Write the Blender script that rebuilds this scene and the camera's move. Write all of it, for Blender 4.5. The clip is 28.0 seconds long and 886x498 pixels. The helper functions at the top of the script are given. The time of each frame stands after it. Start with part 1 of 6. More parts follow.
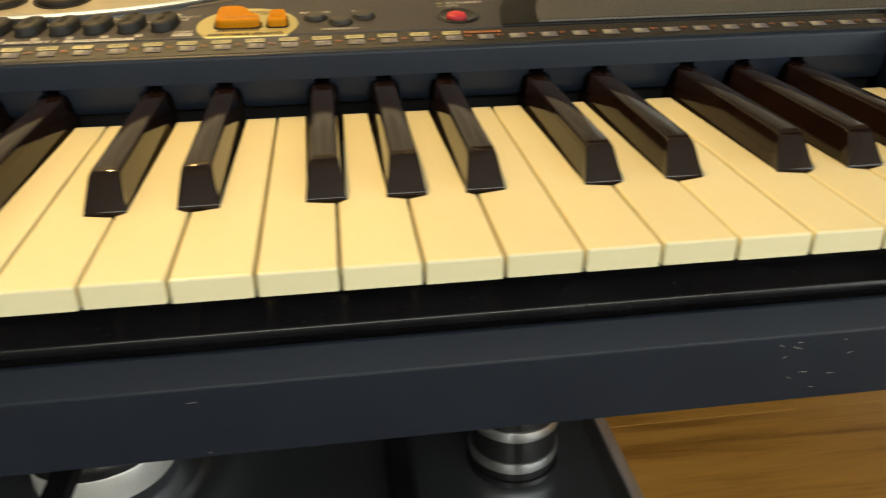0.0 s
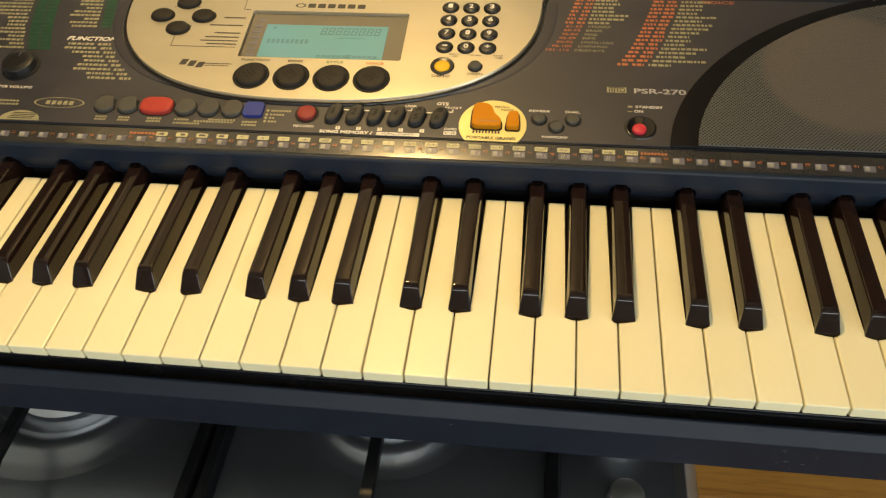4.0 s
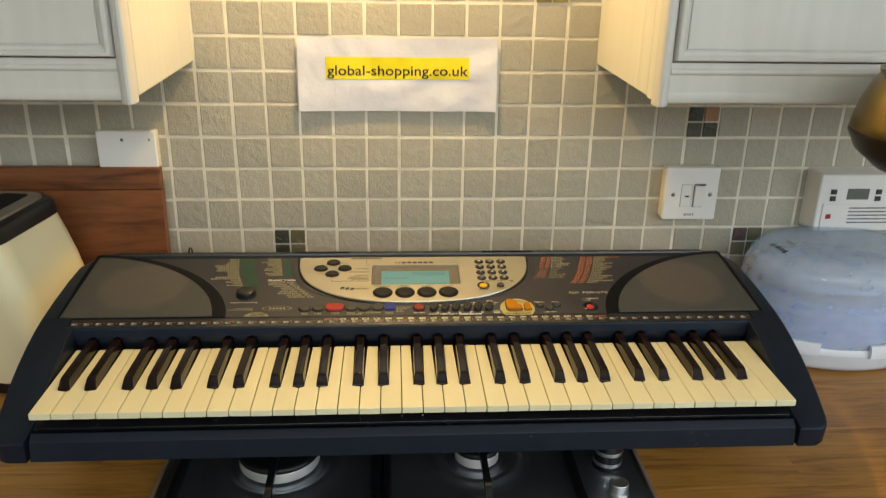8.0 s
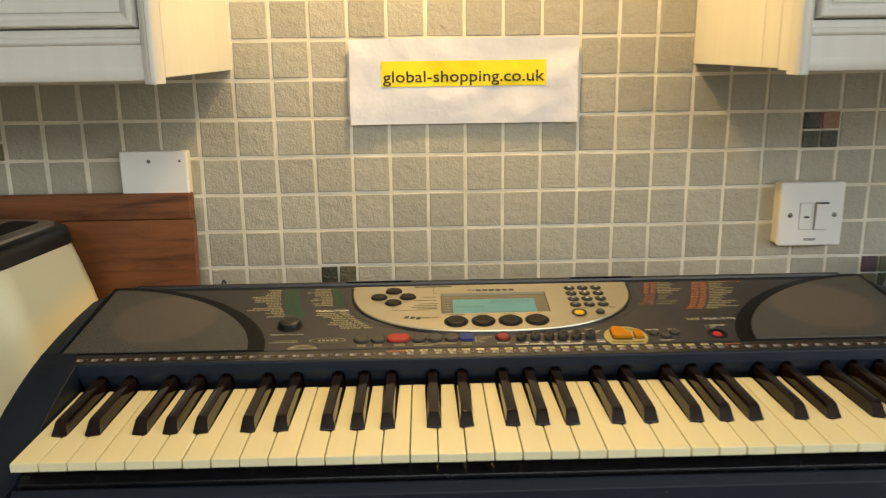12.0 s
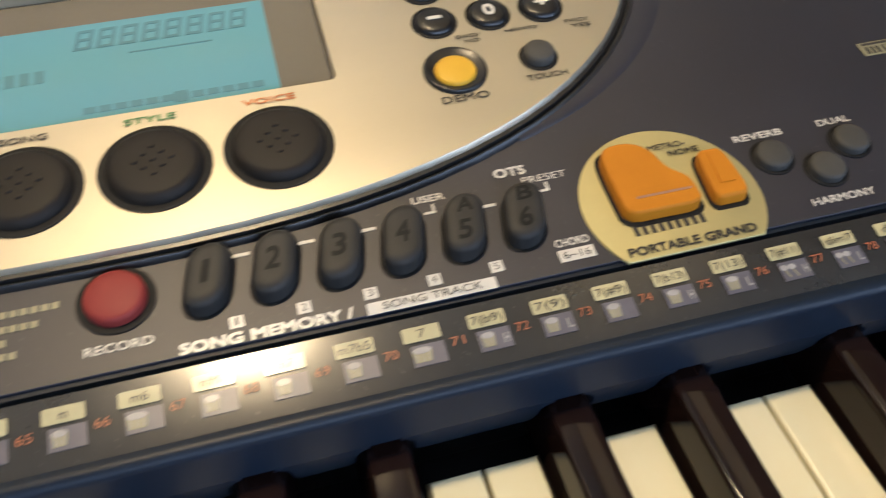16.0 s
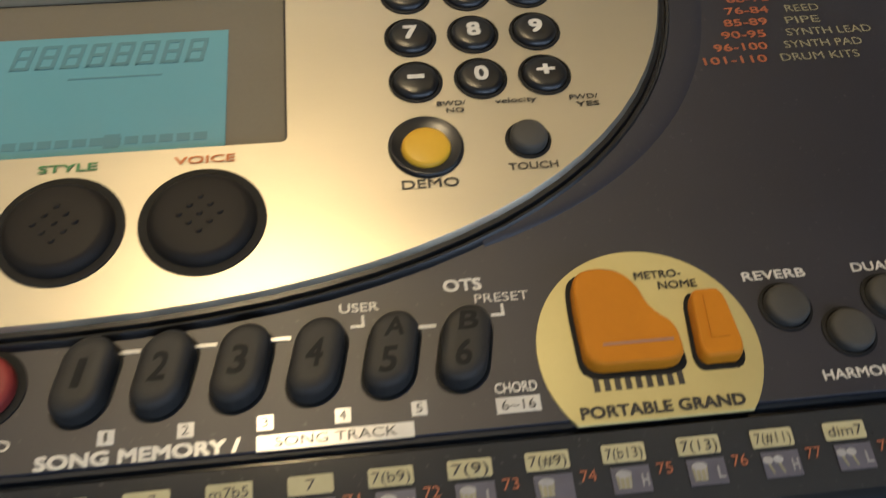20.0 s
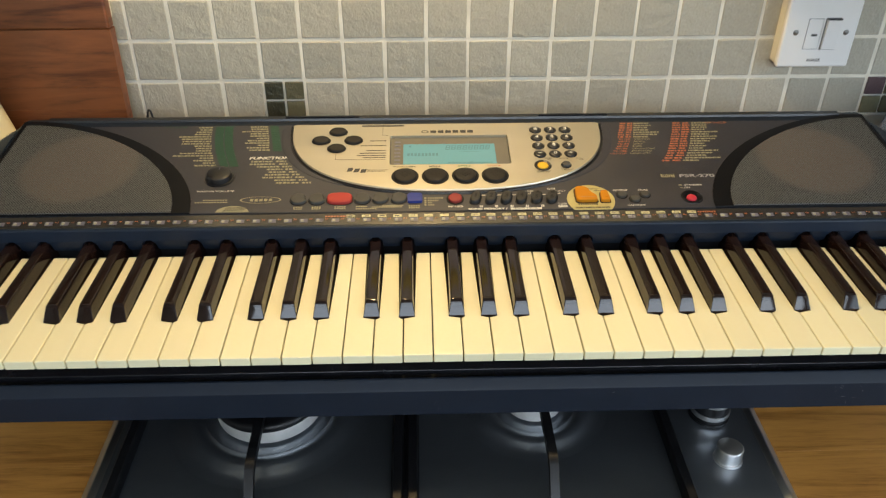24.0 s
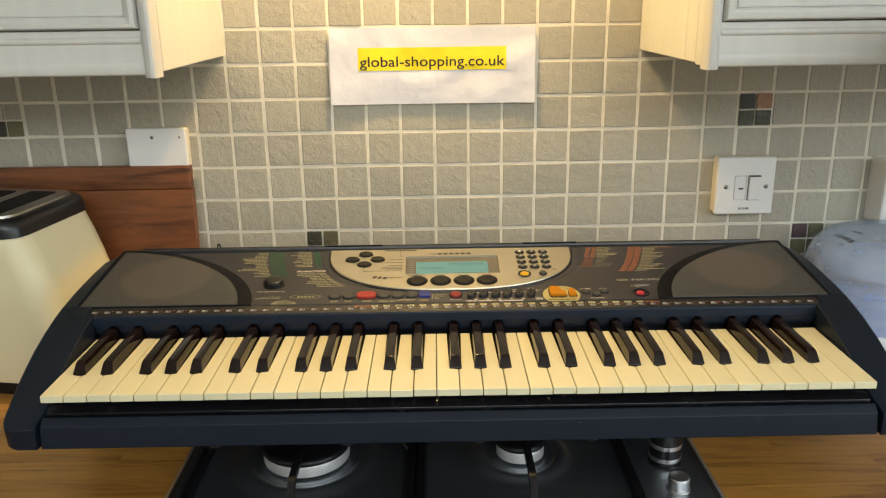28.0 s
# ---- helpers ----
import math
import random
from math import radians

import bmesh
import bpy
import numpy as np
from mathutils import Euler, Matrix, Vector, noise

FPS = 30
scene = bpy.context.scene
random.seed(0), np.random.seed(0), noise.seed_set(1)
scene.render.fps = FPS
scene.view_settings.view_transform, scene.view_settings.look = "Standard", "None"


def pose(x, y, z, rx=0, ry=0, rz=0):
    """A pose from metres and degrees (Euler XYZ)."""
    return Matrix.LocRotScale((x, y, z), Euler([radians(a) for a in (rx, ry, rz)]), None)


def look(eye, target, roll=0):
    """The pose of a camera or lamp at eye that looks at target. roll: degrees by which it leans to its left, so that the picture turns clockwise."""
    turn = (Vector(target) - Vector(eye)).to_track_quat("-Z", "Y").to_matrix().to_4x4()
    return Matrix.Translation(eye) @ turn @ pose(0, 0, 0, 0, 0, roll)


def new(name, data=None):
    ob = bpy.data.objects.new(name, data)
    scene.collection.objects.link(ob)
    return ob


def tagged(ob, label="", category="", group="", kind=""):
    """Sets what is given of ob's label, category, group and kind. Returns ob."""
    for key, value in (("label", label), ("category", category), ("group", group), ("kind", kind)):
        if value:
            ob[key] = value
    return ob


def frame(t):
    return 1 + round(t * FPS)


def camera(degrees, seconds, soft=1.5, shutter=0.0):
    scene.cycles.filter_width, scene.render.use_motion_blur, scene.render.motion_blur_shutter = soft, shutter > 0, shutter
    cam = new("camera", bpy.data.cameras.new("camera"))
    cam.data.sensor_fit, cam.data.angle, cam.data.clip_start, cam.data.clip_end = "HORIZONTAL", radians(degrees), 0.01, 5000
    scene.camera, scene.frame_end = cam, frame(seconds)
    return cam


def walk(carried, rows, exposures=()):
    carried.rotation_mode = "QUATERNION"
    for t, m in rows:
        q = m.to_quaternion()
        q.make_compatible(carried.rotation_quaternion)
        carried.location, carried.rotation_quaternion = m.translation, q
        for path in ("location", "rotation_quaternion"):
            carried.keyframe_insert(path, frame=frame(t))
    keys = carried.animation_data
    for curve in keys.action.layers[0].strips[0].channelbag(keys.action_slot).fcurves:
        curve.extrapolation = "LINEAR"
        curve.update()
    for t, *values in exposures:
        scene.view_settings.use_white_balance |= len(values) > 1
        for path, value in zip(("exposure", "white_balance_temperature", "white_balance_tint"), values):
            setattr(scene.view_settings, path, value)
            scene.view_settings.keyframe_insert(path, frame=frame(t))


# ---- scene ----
cam = camera(57.9, 28.0, soft=1.2, shutter=0.3)
PATH = [
    (0, (0.167, -0.198, 1.125), (0.403, 1.569, 0.218), -0.6),
    (0.5, (0.238, -0.201, 1.129), (0.481, 1.557, 0.208), -0.4),
    (1, (0.296, -0.223, 1.145), (0.51, 1.535, 0.215), -0.9),
    (1.5, (0.325, -0.242, 1.162), (0.316, 1.529, 0.232), -4.3),
    (2, (0.328, -0.25, 1.202), (0.047, 1.436, 0.164), -6.2),
    (2.5, (0.32, -0.251, 1.257), (-0.01, 1.35, 0.105), -6.2),
    (3, (0.281, -0.246, 1.309), (-0.155, 1.263, 0.07), -8.8),
    (3.5, (0.224, -0.234, 1.356), (-0.2, 1.119, -0.055), -9.6),
    (4, (0.163, -0.242, 1.388), (-0.069, 1.101, -0.077), -4.0),
    (4.5, (0.089, -0.253, 1.414), (-0.057, 1.12, -0.033), -2.8),
    (6.5, (-0.068, -0.428, 1.529), (-0.046, 1.203, 0.371), 0.8),
    (7, (-0.087, -0.498, 1.535), (-0.031, 1.203, 0.485), 1.0),
    (7.5, (-0.066, -0.61, 1.524), (0.051, 1.148, 0.576), 1.2),
    (8, (-0.031, -0.755, 1.504), (0.091, 1.103, 0.772), 1.0),
    (8.5, (-0.041, -0.784, 1.466), (0.05, 1.12, 0.859), 0.6),
    (9, (-0.054, -0.772, 1.385), (0.012, 1.136, 0.791), 0.1),
    (9.5, (-0.041, -0.776, 1.365), (0.01, 1.143, 0.802), -0.3),
    (10, (-0.03, -0.774, 1.368), (0.024, 1.161, 0.863), -0.4),
    (10.5, (-0.023, -0.764, 1.364), (0.033, 1.182, 0.903), -0.4),
    (11, (-0.025, -0.755, 1.362), (0.031, 1.191, 0.904), -0.5),
    (11.5, (-0.032, -0.734, 1.357), (0.021, 1.212, 0.9), -0.6),
    (12, (-0.077, -0.602, 1.346), (-0.036, 1.338, 0.859), -0.8),
    (12.5, (-0.098, -0.476, 1.337), (-0.028, 1.453, 0.812), -0.6),
    (13, (-0.043, -0.331, 1.3), (0.017, 1.512, 0.527), -0.7),
    (13.5, (0.009, -0.223, 1.285), (0.013, 1.433, 0.164), -1.3),
    (15.5, (0.013, 0.035, 1.193), (0.151, 1.398, -0.263), -1.7),
    (16, (0.039, 0.063, 1.185), (0.404, 1.364, -0.289), -0.0),
    (16.5, (0.069, 0.074, 1.183), (0.526, 1.32, -0.313), 0.9),
    (17, (0.088, 0.077, 1.177), (0.569, 1.31, -0.323), 1.2),
    (17.5, (0.096, 0.09, 1.17), (0.588, 1.29, -0.352), 2.0),
    (18, (0.1, 0.101, 1.169), (0.438, 1.345, -0.36), -0.8),
    (18.5, (0.091, 0.103, 1.17), (0.263, 1.366, -0.371), -0.3),
    (19, (0.089, 0.122, 1.18), (0.206, 1.291, -0.438), 0.3),
    (19.5, (0.093, 0.122, 1.187), (0.238, 1.329, -0.401), 0.9),
    (20, (0.076, 0.102, 1.187), (0.251, 1.348, -0.367), 1.8),
    (20.5, (0.059, 0.059, 1.211), (0.205, 1.342, -0.316), 1.1),
    (21, (0.05, -0.007, 1.235), (0.149, 1.298, -0.277), 0.5),
    (21.5, (0.05, -0.096, 1.251), (0.071, 1.338, -0.142), -0.9),
    (22, (0.038, -0.162, 1.262), (0.032, 1.321, -0.08), -2.1),
    (22.5, (0.017, -0.206, 1.306), (0.012, 1.278, -0.034), -1.4),
    (24.5, (-0.036, -0.56, 1.441), (0.026, 1.172, 0.444), 0.3),
    (25, (-0.006, -0.63, 1.439), (0.033, 1.147, 0.523), -0.3),
    (25.5, (-0.004, -0.679, 1.439), (0.024, 1.136, 0.599), -0.4),
    (26, (0.026, -0.678, 1.421), (0.047, 1.157, 0.624), -0.6),
    (26.5, (0.012, -0.684, 1.413), (0.03, 1.164, 0.647), -0.7),
    (27, (-0.007, -0.706, 1.41), (0.001, 1.157, 0.682), -0.9),
    (27.5, (-0.02, -0.724, 1.403), (-0.006, 1.171, 0.763), -0.8),
    (28, (-0.021, -0.729, 1.393), (-0.006, 1.182, 0.803), -0.8),
]
walk(cam, [(t, look(eye, target, roll)) for t, eye, target, roll in PATH], exposures=[
    (0.0, -0.20, 8200, 10), (1.0, -0.10, 7800, 11), (2.0, -0.16, 7950, 13), (3.0, -0.25, 7650, 12), (4.0, -0.35, 7250, 10),
    (7.0, -0.37, 7000, 9), (8.0, -0.59, 7000, 10), (9.0, -0.53, 6950, 10), (11.0, -0.52, 7050, 10), (12.0, -0.53, 7350, 11), (13.0, -0.43, 7600, 11),
    (16.0, -0.41, 5250, 18), (17.0, -0.43, 5150, 20), (18.0, -0.63, 5150, 17), (19.0, -1.00, 5500, 16), (20.0, -1.00, 5400, 15), (21.0, -0.54, 5750, 18), (22.0, -0.49, 5300, 19),
    (25.0, -0.19, 6650, 9), (27.0, -0.26, 6750, 10), (28.0, -0.39, 7000, 11)])


# ---- world, sun and lamps ----
world = bpy.data.worlds.new("World")
world.use_nodes = True
scene.world = world
wn = world.node_tree
sky = wn.nodes.new("ShaderNodeTexSky")
sky.sky_type = "NISHITA"
sky.sun_disc = False
sky.sun_elevation = radians(32)
sky.sun_rotation = radians(150)
wn.links.new(sky.outputs[0], wn.nodes["Background"].inputs[0])
wn.nodes["Background"].inputs[1].default_value = 0.10


def lamp(name, kind, place, energy, colour, target=None, **extra):
    data = bpy.data.lights.new(name, kind)
    data.energy, data.color = energy, colour
    for key, value in extra.items():
        if key == "size":
            data.size = value
        elif key == "size_y":
            data.shape, data.size_y = "RECTANGLE", value
        elif key == "round":
            data.shape, data.size = "DISK", value
        elif key == "angle":
            data.angle = value
    ob = new(name, data)
    ob.matrix_world = look(place, target)
    return ob


# the sun, high and to the right behind the camera, outside the window
lamp("sun", "SUN", (0, -6, 5), 2.0, (1.0, 0.93, 0.83), target=(-1.5, 0, 0.0), angle=radians(0.6))
# daylight in the window's opening
lamp("window_daylight", "AREA", (0.42, -2.64, 2.35), 55.0, (0.79, 0.90, 0.98), target=(0.42, 0.5, 1.25), size=2.6, size_y=0.56)
# cool fill light added at the right to lift the tiles there; no window known
lamp("side_fill_light", "AREA", (1.88, -1.35, 1.55), 20.0, (0.70, 0.86, 1.0), target=(0.2, 0.2, 1.35), size=1.3, size_y=0.95)
# the warm bulb of the cooker hood, over the hob
lamp("hood_bulb", "AREA", (-0.03, 0.335, 1.76), 6.6, (1.0, 0.69, 0.30), target=(-0.03, 0.335, 1.0), round=0.055)


# ---- materials ----
def shader(name):
    m = bpy.data.materials.new(name)
    m.use_nodes = True
    return m, m.node_tree, m.node_tree.nodes["Principled BSDF"]


def mat(name, rgb, rough=0.5, metal=0.0, var=0.10, vscale=18.0, bump=0.0, bscale=900.0, rand=0.0, spec=0.5,
        coat=0.0, stretch=(1, 1, 1), rvar=0.12, other=None, emit=0.0, bdist=0.0006, speck=0.0):
    """A principled material with two scales of variation, a fine relief and a change from piece to piece."""
    m, t, b = shader(name)
    n, ln = t.nodes, t.links
    co = n.new("ShaderNodeTexCoord")
    mp = n.new("ShaderNodeMapping")
    mp.inputs["Scale"].default_value = stretch
    ln.new(co.outputs["Object"], mp.inputs[0])
    big = n.new("ShaderNodeTexNoise")
    big.inputs["Scale"].default_value = vscale
    big.inputs["Detail"].default_value = 5
    small = n.new("ShaderNodeTexNoise")
    small.inputs["Scale"].default_value = bscale
    small.inputs["Detail"].default_value = 3
    ln.new(mp.outputs[0], big.inputs[0])
    ln.new(mp.outputs[0], small.inputs[0])
    ramp = n.new("ShaderNodeMix")
    ramp.data_type = "RGBA"
    dark = other or tuple(c * (1 - 2.2 * var) for c in rgb)
    ramp.inputs["A"].default_value = (*dark, 1)
    ramp.inputs["B"].default_value = (*[min(1, c * (1 + var)) for c in rgb], 1)
    mixf = n.new("ShaderNodeMath")
    mixf.operation = "MULTIPLY_ADD"
    mixf.inputs[1].default_value, mixf.inputs[2].default_value = 1.6, -0.3
    ln.new(big.outputs["Fac"], mixf.inputs[0])
    add = n.new("ShaderNodeMath")
    add.operation = "MULTIPLY_ADD"
    add.inputs[1].default_value = 0.35
    ln.new(small.outputs["Fac"], add.inputs[0])
    ln.new(mixf.outputs[0], add.inputs[2])
    sub = n.new("ShaderNodeMath")
    sub.operation, sub.use_clamp = "SUBTRACT", True
    sub.inputs[1].default_value = 0.17
    ln.new(add.outputs[0], sub.inputs[0])
    ln.new(sub.outputs[0], ramp.inputs["Factor"])
    colour = ramp.outputs["Result"]
    if rand:
        info = n.new("ShaderNodeObjectInfo")
        hsv = n.new("ShaderNodeHueSaturation")
        val = n.new("ShaderNodeMath")
        val.operation = "MULTIPLY_ADD"
        val.inputs[1].default_value, val.inputs[2].default_value = 2 * rand, 1 - rand
        ln.new(info.outputs["Random"], val.inputs[0])
        ln.new(val.outputs[0], hsv.inputs["Value"])
        ln.new(colour, hsv.inputs["Color"])
        colour = hsv.outputs[0]
    if speck:
        dust = n.new("ShaderNodeTexNoise")
        dust.inputs["Scale"].default_value, dust.inputs["Detail"].default_value = 900, 2
        ln.new(co.outputs["Object"], dust.inputs[0])
        spots = n.new("ShaderNodeMapRange")
        spots.inputs["From Min"].default_value, spots.inputs["From Max"].default_value, spots.inputs["To Max"].default_value = 0.68, 0.76, speck
        ln.new(dust.outputs["Fac"], spots.inputs["Value"])
        dusty = n.new("ShaderNodeMix")
        dusty.data_type = "RGBA"
        dusty.inputs["B"].default_value = (0.45, 0.43, 0.39, 1)
        ln.new(spots.outputs[0], dusty.inputs["Factor"])
        ln.new(colour, dusty.inputs["A"])
        colour = dusty.outputs["Result"]
    ln.new(colour, b.inputs["Base Color"])
    rr = n.new("ShaderNodeMath")
    rr.operation, rr.use_clamp = "MULTIPLY_ADD", True
    rr.inputs[1].default_value, rr.inputs[2].default_value = rvar, rough - rvar / 2
    ln.new(big.outputs["Fac"], rr.inputs[0])
    ln.new(rr.outputs[0], b.inputs["Roughness"])
    b.inputs["Metallic"].default_value = metal
    b.inputs["Specular IOR Level"].default_value = spec
    b.inputs["Coat Weight"].default_value = coat
    b.inputs["Coat Roughness"].default_value = 0.08
    if bump:
        bp = n.new("ShaderNodeBump")
        bp.inputs["Strength"].default_value = min(1.0, bump)
        bp.inputs["Distance"].default_value = bdist
        ln.new(small.outputs["Fac"], bp.inputs["Height"])
        ln.new(bp.outputs[0], b.inputs["Normal"])
    if emit:
        ln.new(colour, b.inputs["Emission Color"])
        b.inputs["Emission Strength"].default_value = emit
    return m


def wood(name, light, dark, rough=0.35, scale=(1.2, 26, 26), rand=0.10, knots=7.0):
    m, t, b = shader(name)
    n, ln = t.nodes, t.links
    co = n.new("ShaderNodeTexCoord")
    info = n.new("ShaderNodeObjectInfo")
    shift = n.new("ShaderNodeVectorMath")
    shift.operation = "MULTIPLY_ADD"
    shift.inputs[1].default_value = (1, 1, 1)
    comb = n.new("ShaderNodeMath")
    comb.operation = "MULTIPLY"
    comb.inputs[1].default_value = 7.0
    ln.new(info.outputs["Random"], comb.inputs[0])
    ln.new(co.outputs["Object"], shift.inputs[0])
    ln.new(comb.outputs[0], shift.inputs[2])
    mp = n.new("ShaderNodeMapping")
    mp.inputs["Scale"].default_value = scale
    ln.new(shift.outputs[0], mp.inputs[0])
    grain = n.new("ShaderNodeTexNoise")
    grain.inputs["Scale"].default_value = 3.2
    grain.inputs["Detail"].default_value = 9
    grain.inputs["Roughness"].default_value = 0.62
    grain.inputs["Distortion"].default_value = 0.9
    ln.new(mp.outputs[0], grain.inputs[0])
    pores = n.new("ShaderNodeTexNoise")
    pores.inputs["Scale"].default_value = 34
    pores.inputs["Detail"].default_value = 4
    ln.new(mp.outputs[0], pores.inputs[0])
    flow = n.new("ShaderNodeTexNoise")
    flow.inputs["Scale"].default_value = knots
    flow.inputs["Detail"].default_value = 4
    ln.new(shift.outputs[0], flow.inputs[0])
    ramp = n.new("ShaderNodeValToRGB")
    ramp.color_ramp.elements[0].position, ramp.color_ramp.elements[1].position = 0.30, 0.72
    ramp.color_ramp.elements[0].color = (*dark, 1)
    ramp.color_ramp.elements[1].color = (*light, 1)
    mid = ramp.color_ramp.elements.new(0.5)
    mid.color = (*[(a * 0.65 + c * 0.35) for a, c in zip(light, dark)], 1)
    mixv = n.new("ShaderNodeMath")
    mixv.operation = "MULTIPLY_ADD"
    mixv.inputs[1].default_value = 0.30
    s0 = n.new("ShaderNodeMath")
    s0.operation = "SUBTRACT"
    s0.inputs[1].default_value = 0.5
    ln.new(flow.outputs["Fac"], s0.inputs[0])
    ln.new(s0.outputs[0], mixv.inputs[0])
    ln.new(grain.outputs["Fac"], mixv.inputs[2])
    s1 = n.new("ShaderNodeMath")
    s1.operation = "MULTIPLY_ADD"
    s1.inputs[1].default_value = 0.22
    s2 = n.new("ShaderNodeMath")
    s2.operation = "SUBTRACT"
    s2.inputs[1].default_value = 0.11
    ln.new(pores.outputs["Fac"], s1.inputs[0])
    ln.new(mixv.outputs[0], s1.inputs[2])
    ln.new(s1.outputs[0], s2.inputs[0])
    ln.new(s2.outputs[0], ramp.inputs[0])
    hsv = n.new("ShaderNodeHueSaturation")
    val = n.new("ShaderNodeMath")
    val.operation = "MULTIPLY_ADD"
    val.inputs[1].default_value, val.inputs[2].default_value = 2 * rand, 1 - rand
    ln.new(info.outputs["Random"], val.inputs[0])
    ln.new(val.outputs[0], hsv.inputs["Value"])
    ln.new(ramp.outputs[0], hsv.inputs["Color"])
    ln.new(hsv.outputs[0], b.inputs["Base Color"])
    b.inputs["Roughness"].default_value = rough
    bp = n.new("ShaderNodeBump")
    bp.inputs["Strength"].default_value = 0.25
    bp.inputs["Distance"].default_value = 0.0006
    ln.new(s2.outputs[0], bp.inputs["Height"])
    ln.new(bp.outputs[0], b.inputs["Normal"])
    return m


def stone_tile(name, rgb, rough=0.52, rand=0.085, bump=0.65):
    """A riven tile: broad dimples and a fine crust."""
    m, t, b = shader(name)
    n, ln = t.nodes, t.links
    co = n.new("ShaderNodeTexCoord")
    geo = n.new("ShaderNodeNewGeometry")
    big = n.new("ShaderNodeTexNoise")
    big.inputs["Scale"].default_value = 78
    big.inputs["Detail"].default_value = 4
    big.inputs["Roughness"].default_value = 0.6
    big.inputs["Distortion"].default_value = 0.15
    ln.new(geo.outputs["Position"], big.inputs[0])
    fine = n.new("ShaderNodeTexNoise")
    fine.inputs["Scale"].default_value = 330
    fine.inputs["Detail"].default_value = 4
    ln.new(geo.outputs["Position"], fine.inputs[0])
    mix = n.new("ShaderNodeMix")
    mix.data_type = "RGBA"
    mix.inputs["A"].default_value = (*[c * 0.82 for c in rgb], 1)
    mix.inputs["B"].default_value = (*[c * 1.12 for c in rgb], 1)
    ln.new(fine.outputs["Fac"], mix.inputs["Factor"])
    info = n.new("ShaderNodeObjectInfo")
    hsv = n.new("ShaderNodeHueSaturation")
    val = n.new("ShaderNodeMath")
    val.operation = "MULTIPLY_ADD"
    val.inputs[1].default_value, val.inputs[2].default_value = 2 * rand, 1 - rand
    ln.new(info.outputs["Random"], val.inputs[0])
    ln.new(val.outputs[0], hsv.inputs["Value"])
    ln.new(mix.outputs["Result"], hsv.inputs["Color"])
    ln.new(hsv.outputs[0], b.inputs["Base Color"])
    b.inputs["Roughness"].default_value = rough
    hh = n.new("ShaderNodeMath")
    hh.operation = "MULTIPLY_ADD"
    hh.inputs[1].default_value = 0.28
    ln.new(fine.outputs["Fac"], hh.inputs[0])
    ln.new(big.outputs["Fac"], hh.inputs[2])
    bp = n.new("ShaderNodeBump")
    bp.inputs["Strength"].default_value = bump
    bp.inputs["Distance"].default_value = 0.0042
    ln.new(hh.outputs[0], bp.inputs["Height"])
    ln.new(bp.outputs[0], b.inputs["Normal"])
    return m


def perforated(name, cx):
    """Grey painted steel with rows of small round holes, through which the paper cone round (cx, 0.24) shows."""
    m, t, b = shader(name)
    n, ln = t.nodes, t.links
    co = n.new("ShaderNodeTexCoord")
    mp = n.new("ShaderNodeMapping")
    mp.inputs["Rotation"].default_value = (0, 0, radians(45))
    ln.new(co.outputs["Object"], mp.inputs[0])
    vo = n.new("ShaderNodeTexVoronoi")
    vo.voronoi_dimensions = "2D"
    vo.inputs["Scale"].default_value = 560
    vo.inputs["Randomness"].default_value = 0
    ln.new(mp.outputs[0], vo.inputs["Vector"])
    hole = n.new("ShaderNodeMapRange")
    hole.inputs["From Min"].default_value, hole.inputs["From Max"].default_value = 0.33, 0.40
    ln.new(vo.outputs["Distance"], hole.inputs["Value"])
    mix = n.new("ShaderNodeMix")
    mix.data_type = "RGBA"
    place = n.new("ShaderNodeVectorMath")
    place.operation = "DISTANCE"
    place.inputs[1].default_value = (cx, 0.08, 0.113)
    ln.new(co.outputs["Object"], place.inputs[0])
    cone = n.new("ShaderNodeMapRange")
    cone.inputs["From Min"].default_value, cone.inputs["From Max"].default_value = 0.052, 0.060
    ln.new(place.outputs["Value"], cone.inputs["Value"])
    behind = n.new("ShaderNodeMix")
    behind.data_type = "RGBA"
    behind.inputs["A"].default_value = (0.105, 0.070, 0.052, 1)
    behind.inputs["B"].default_value = (0.012, 0.012, 0.013, 1)
    ln.new(cone.outputs[0], behind.inputs["Factor"])
    ln.new(behind.outputs["Result"], mix.inputs["A"])
    mix.inputs["B"].default_value = (0.108, 0.112, 0.108, 1)
    ln.new(hole.outputs[0], mix.inputs["Factor"])
    ln.new(mix.outputs["Result"], b.inputs["Base Color"])
    b.inputs["Roughness"].default_value = 0.42
    b.inputs["Metallic"].default_value = 0.25
    bp = n.new("ShaderNodeBump")
    bp.inputs["Strength"].default_value = 0.8
    bp.inputs["Distance"].default_value = 0.0005
    ln.new(hole.outputs[0], bp.inputs["Height"])
    ln.new(bp.outputs[0], b.inputs["Normal"])
    return m


M_NAVY = mat("navy_plastic", (0.0062, 0.0112, 0.0220), 0.47, speck=0.035, var=0.10, vscale=30, bump=0.12, bscale=1600, rvar=0.14, spec=0.26)
M_SATIN = mat("satin_navy_plastic", (0.0085, 0.0150, 0.0285), 0.42, speck=0.03, var=0.10, vscale=30, bump=0.05, bscale=2600, rvar=0.10, spec=0.27)
M_PANEL = mat("panel_plastic", (0.0225, 0.0222, 0.0300), 0.44, spec=0.55, speck=0.06, var=0.10, vscale=24, bump=0.07, bscale=4200, rvar=0.12)
M_STRIP = mat("strip_plastic", (0.024, 0.023, 0.022), 0.21, spec=0.7, speck=0.12, var=0.08, vscale=40, rvar=0.10)
M_BLACK = mat("black_plastic", (0.008, 0.008, 0.009), 0.33, var=0.15, vscale=40, rvar=0.2)
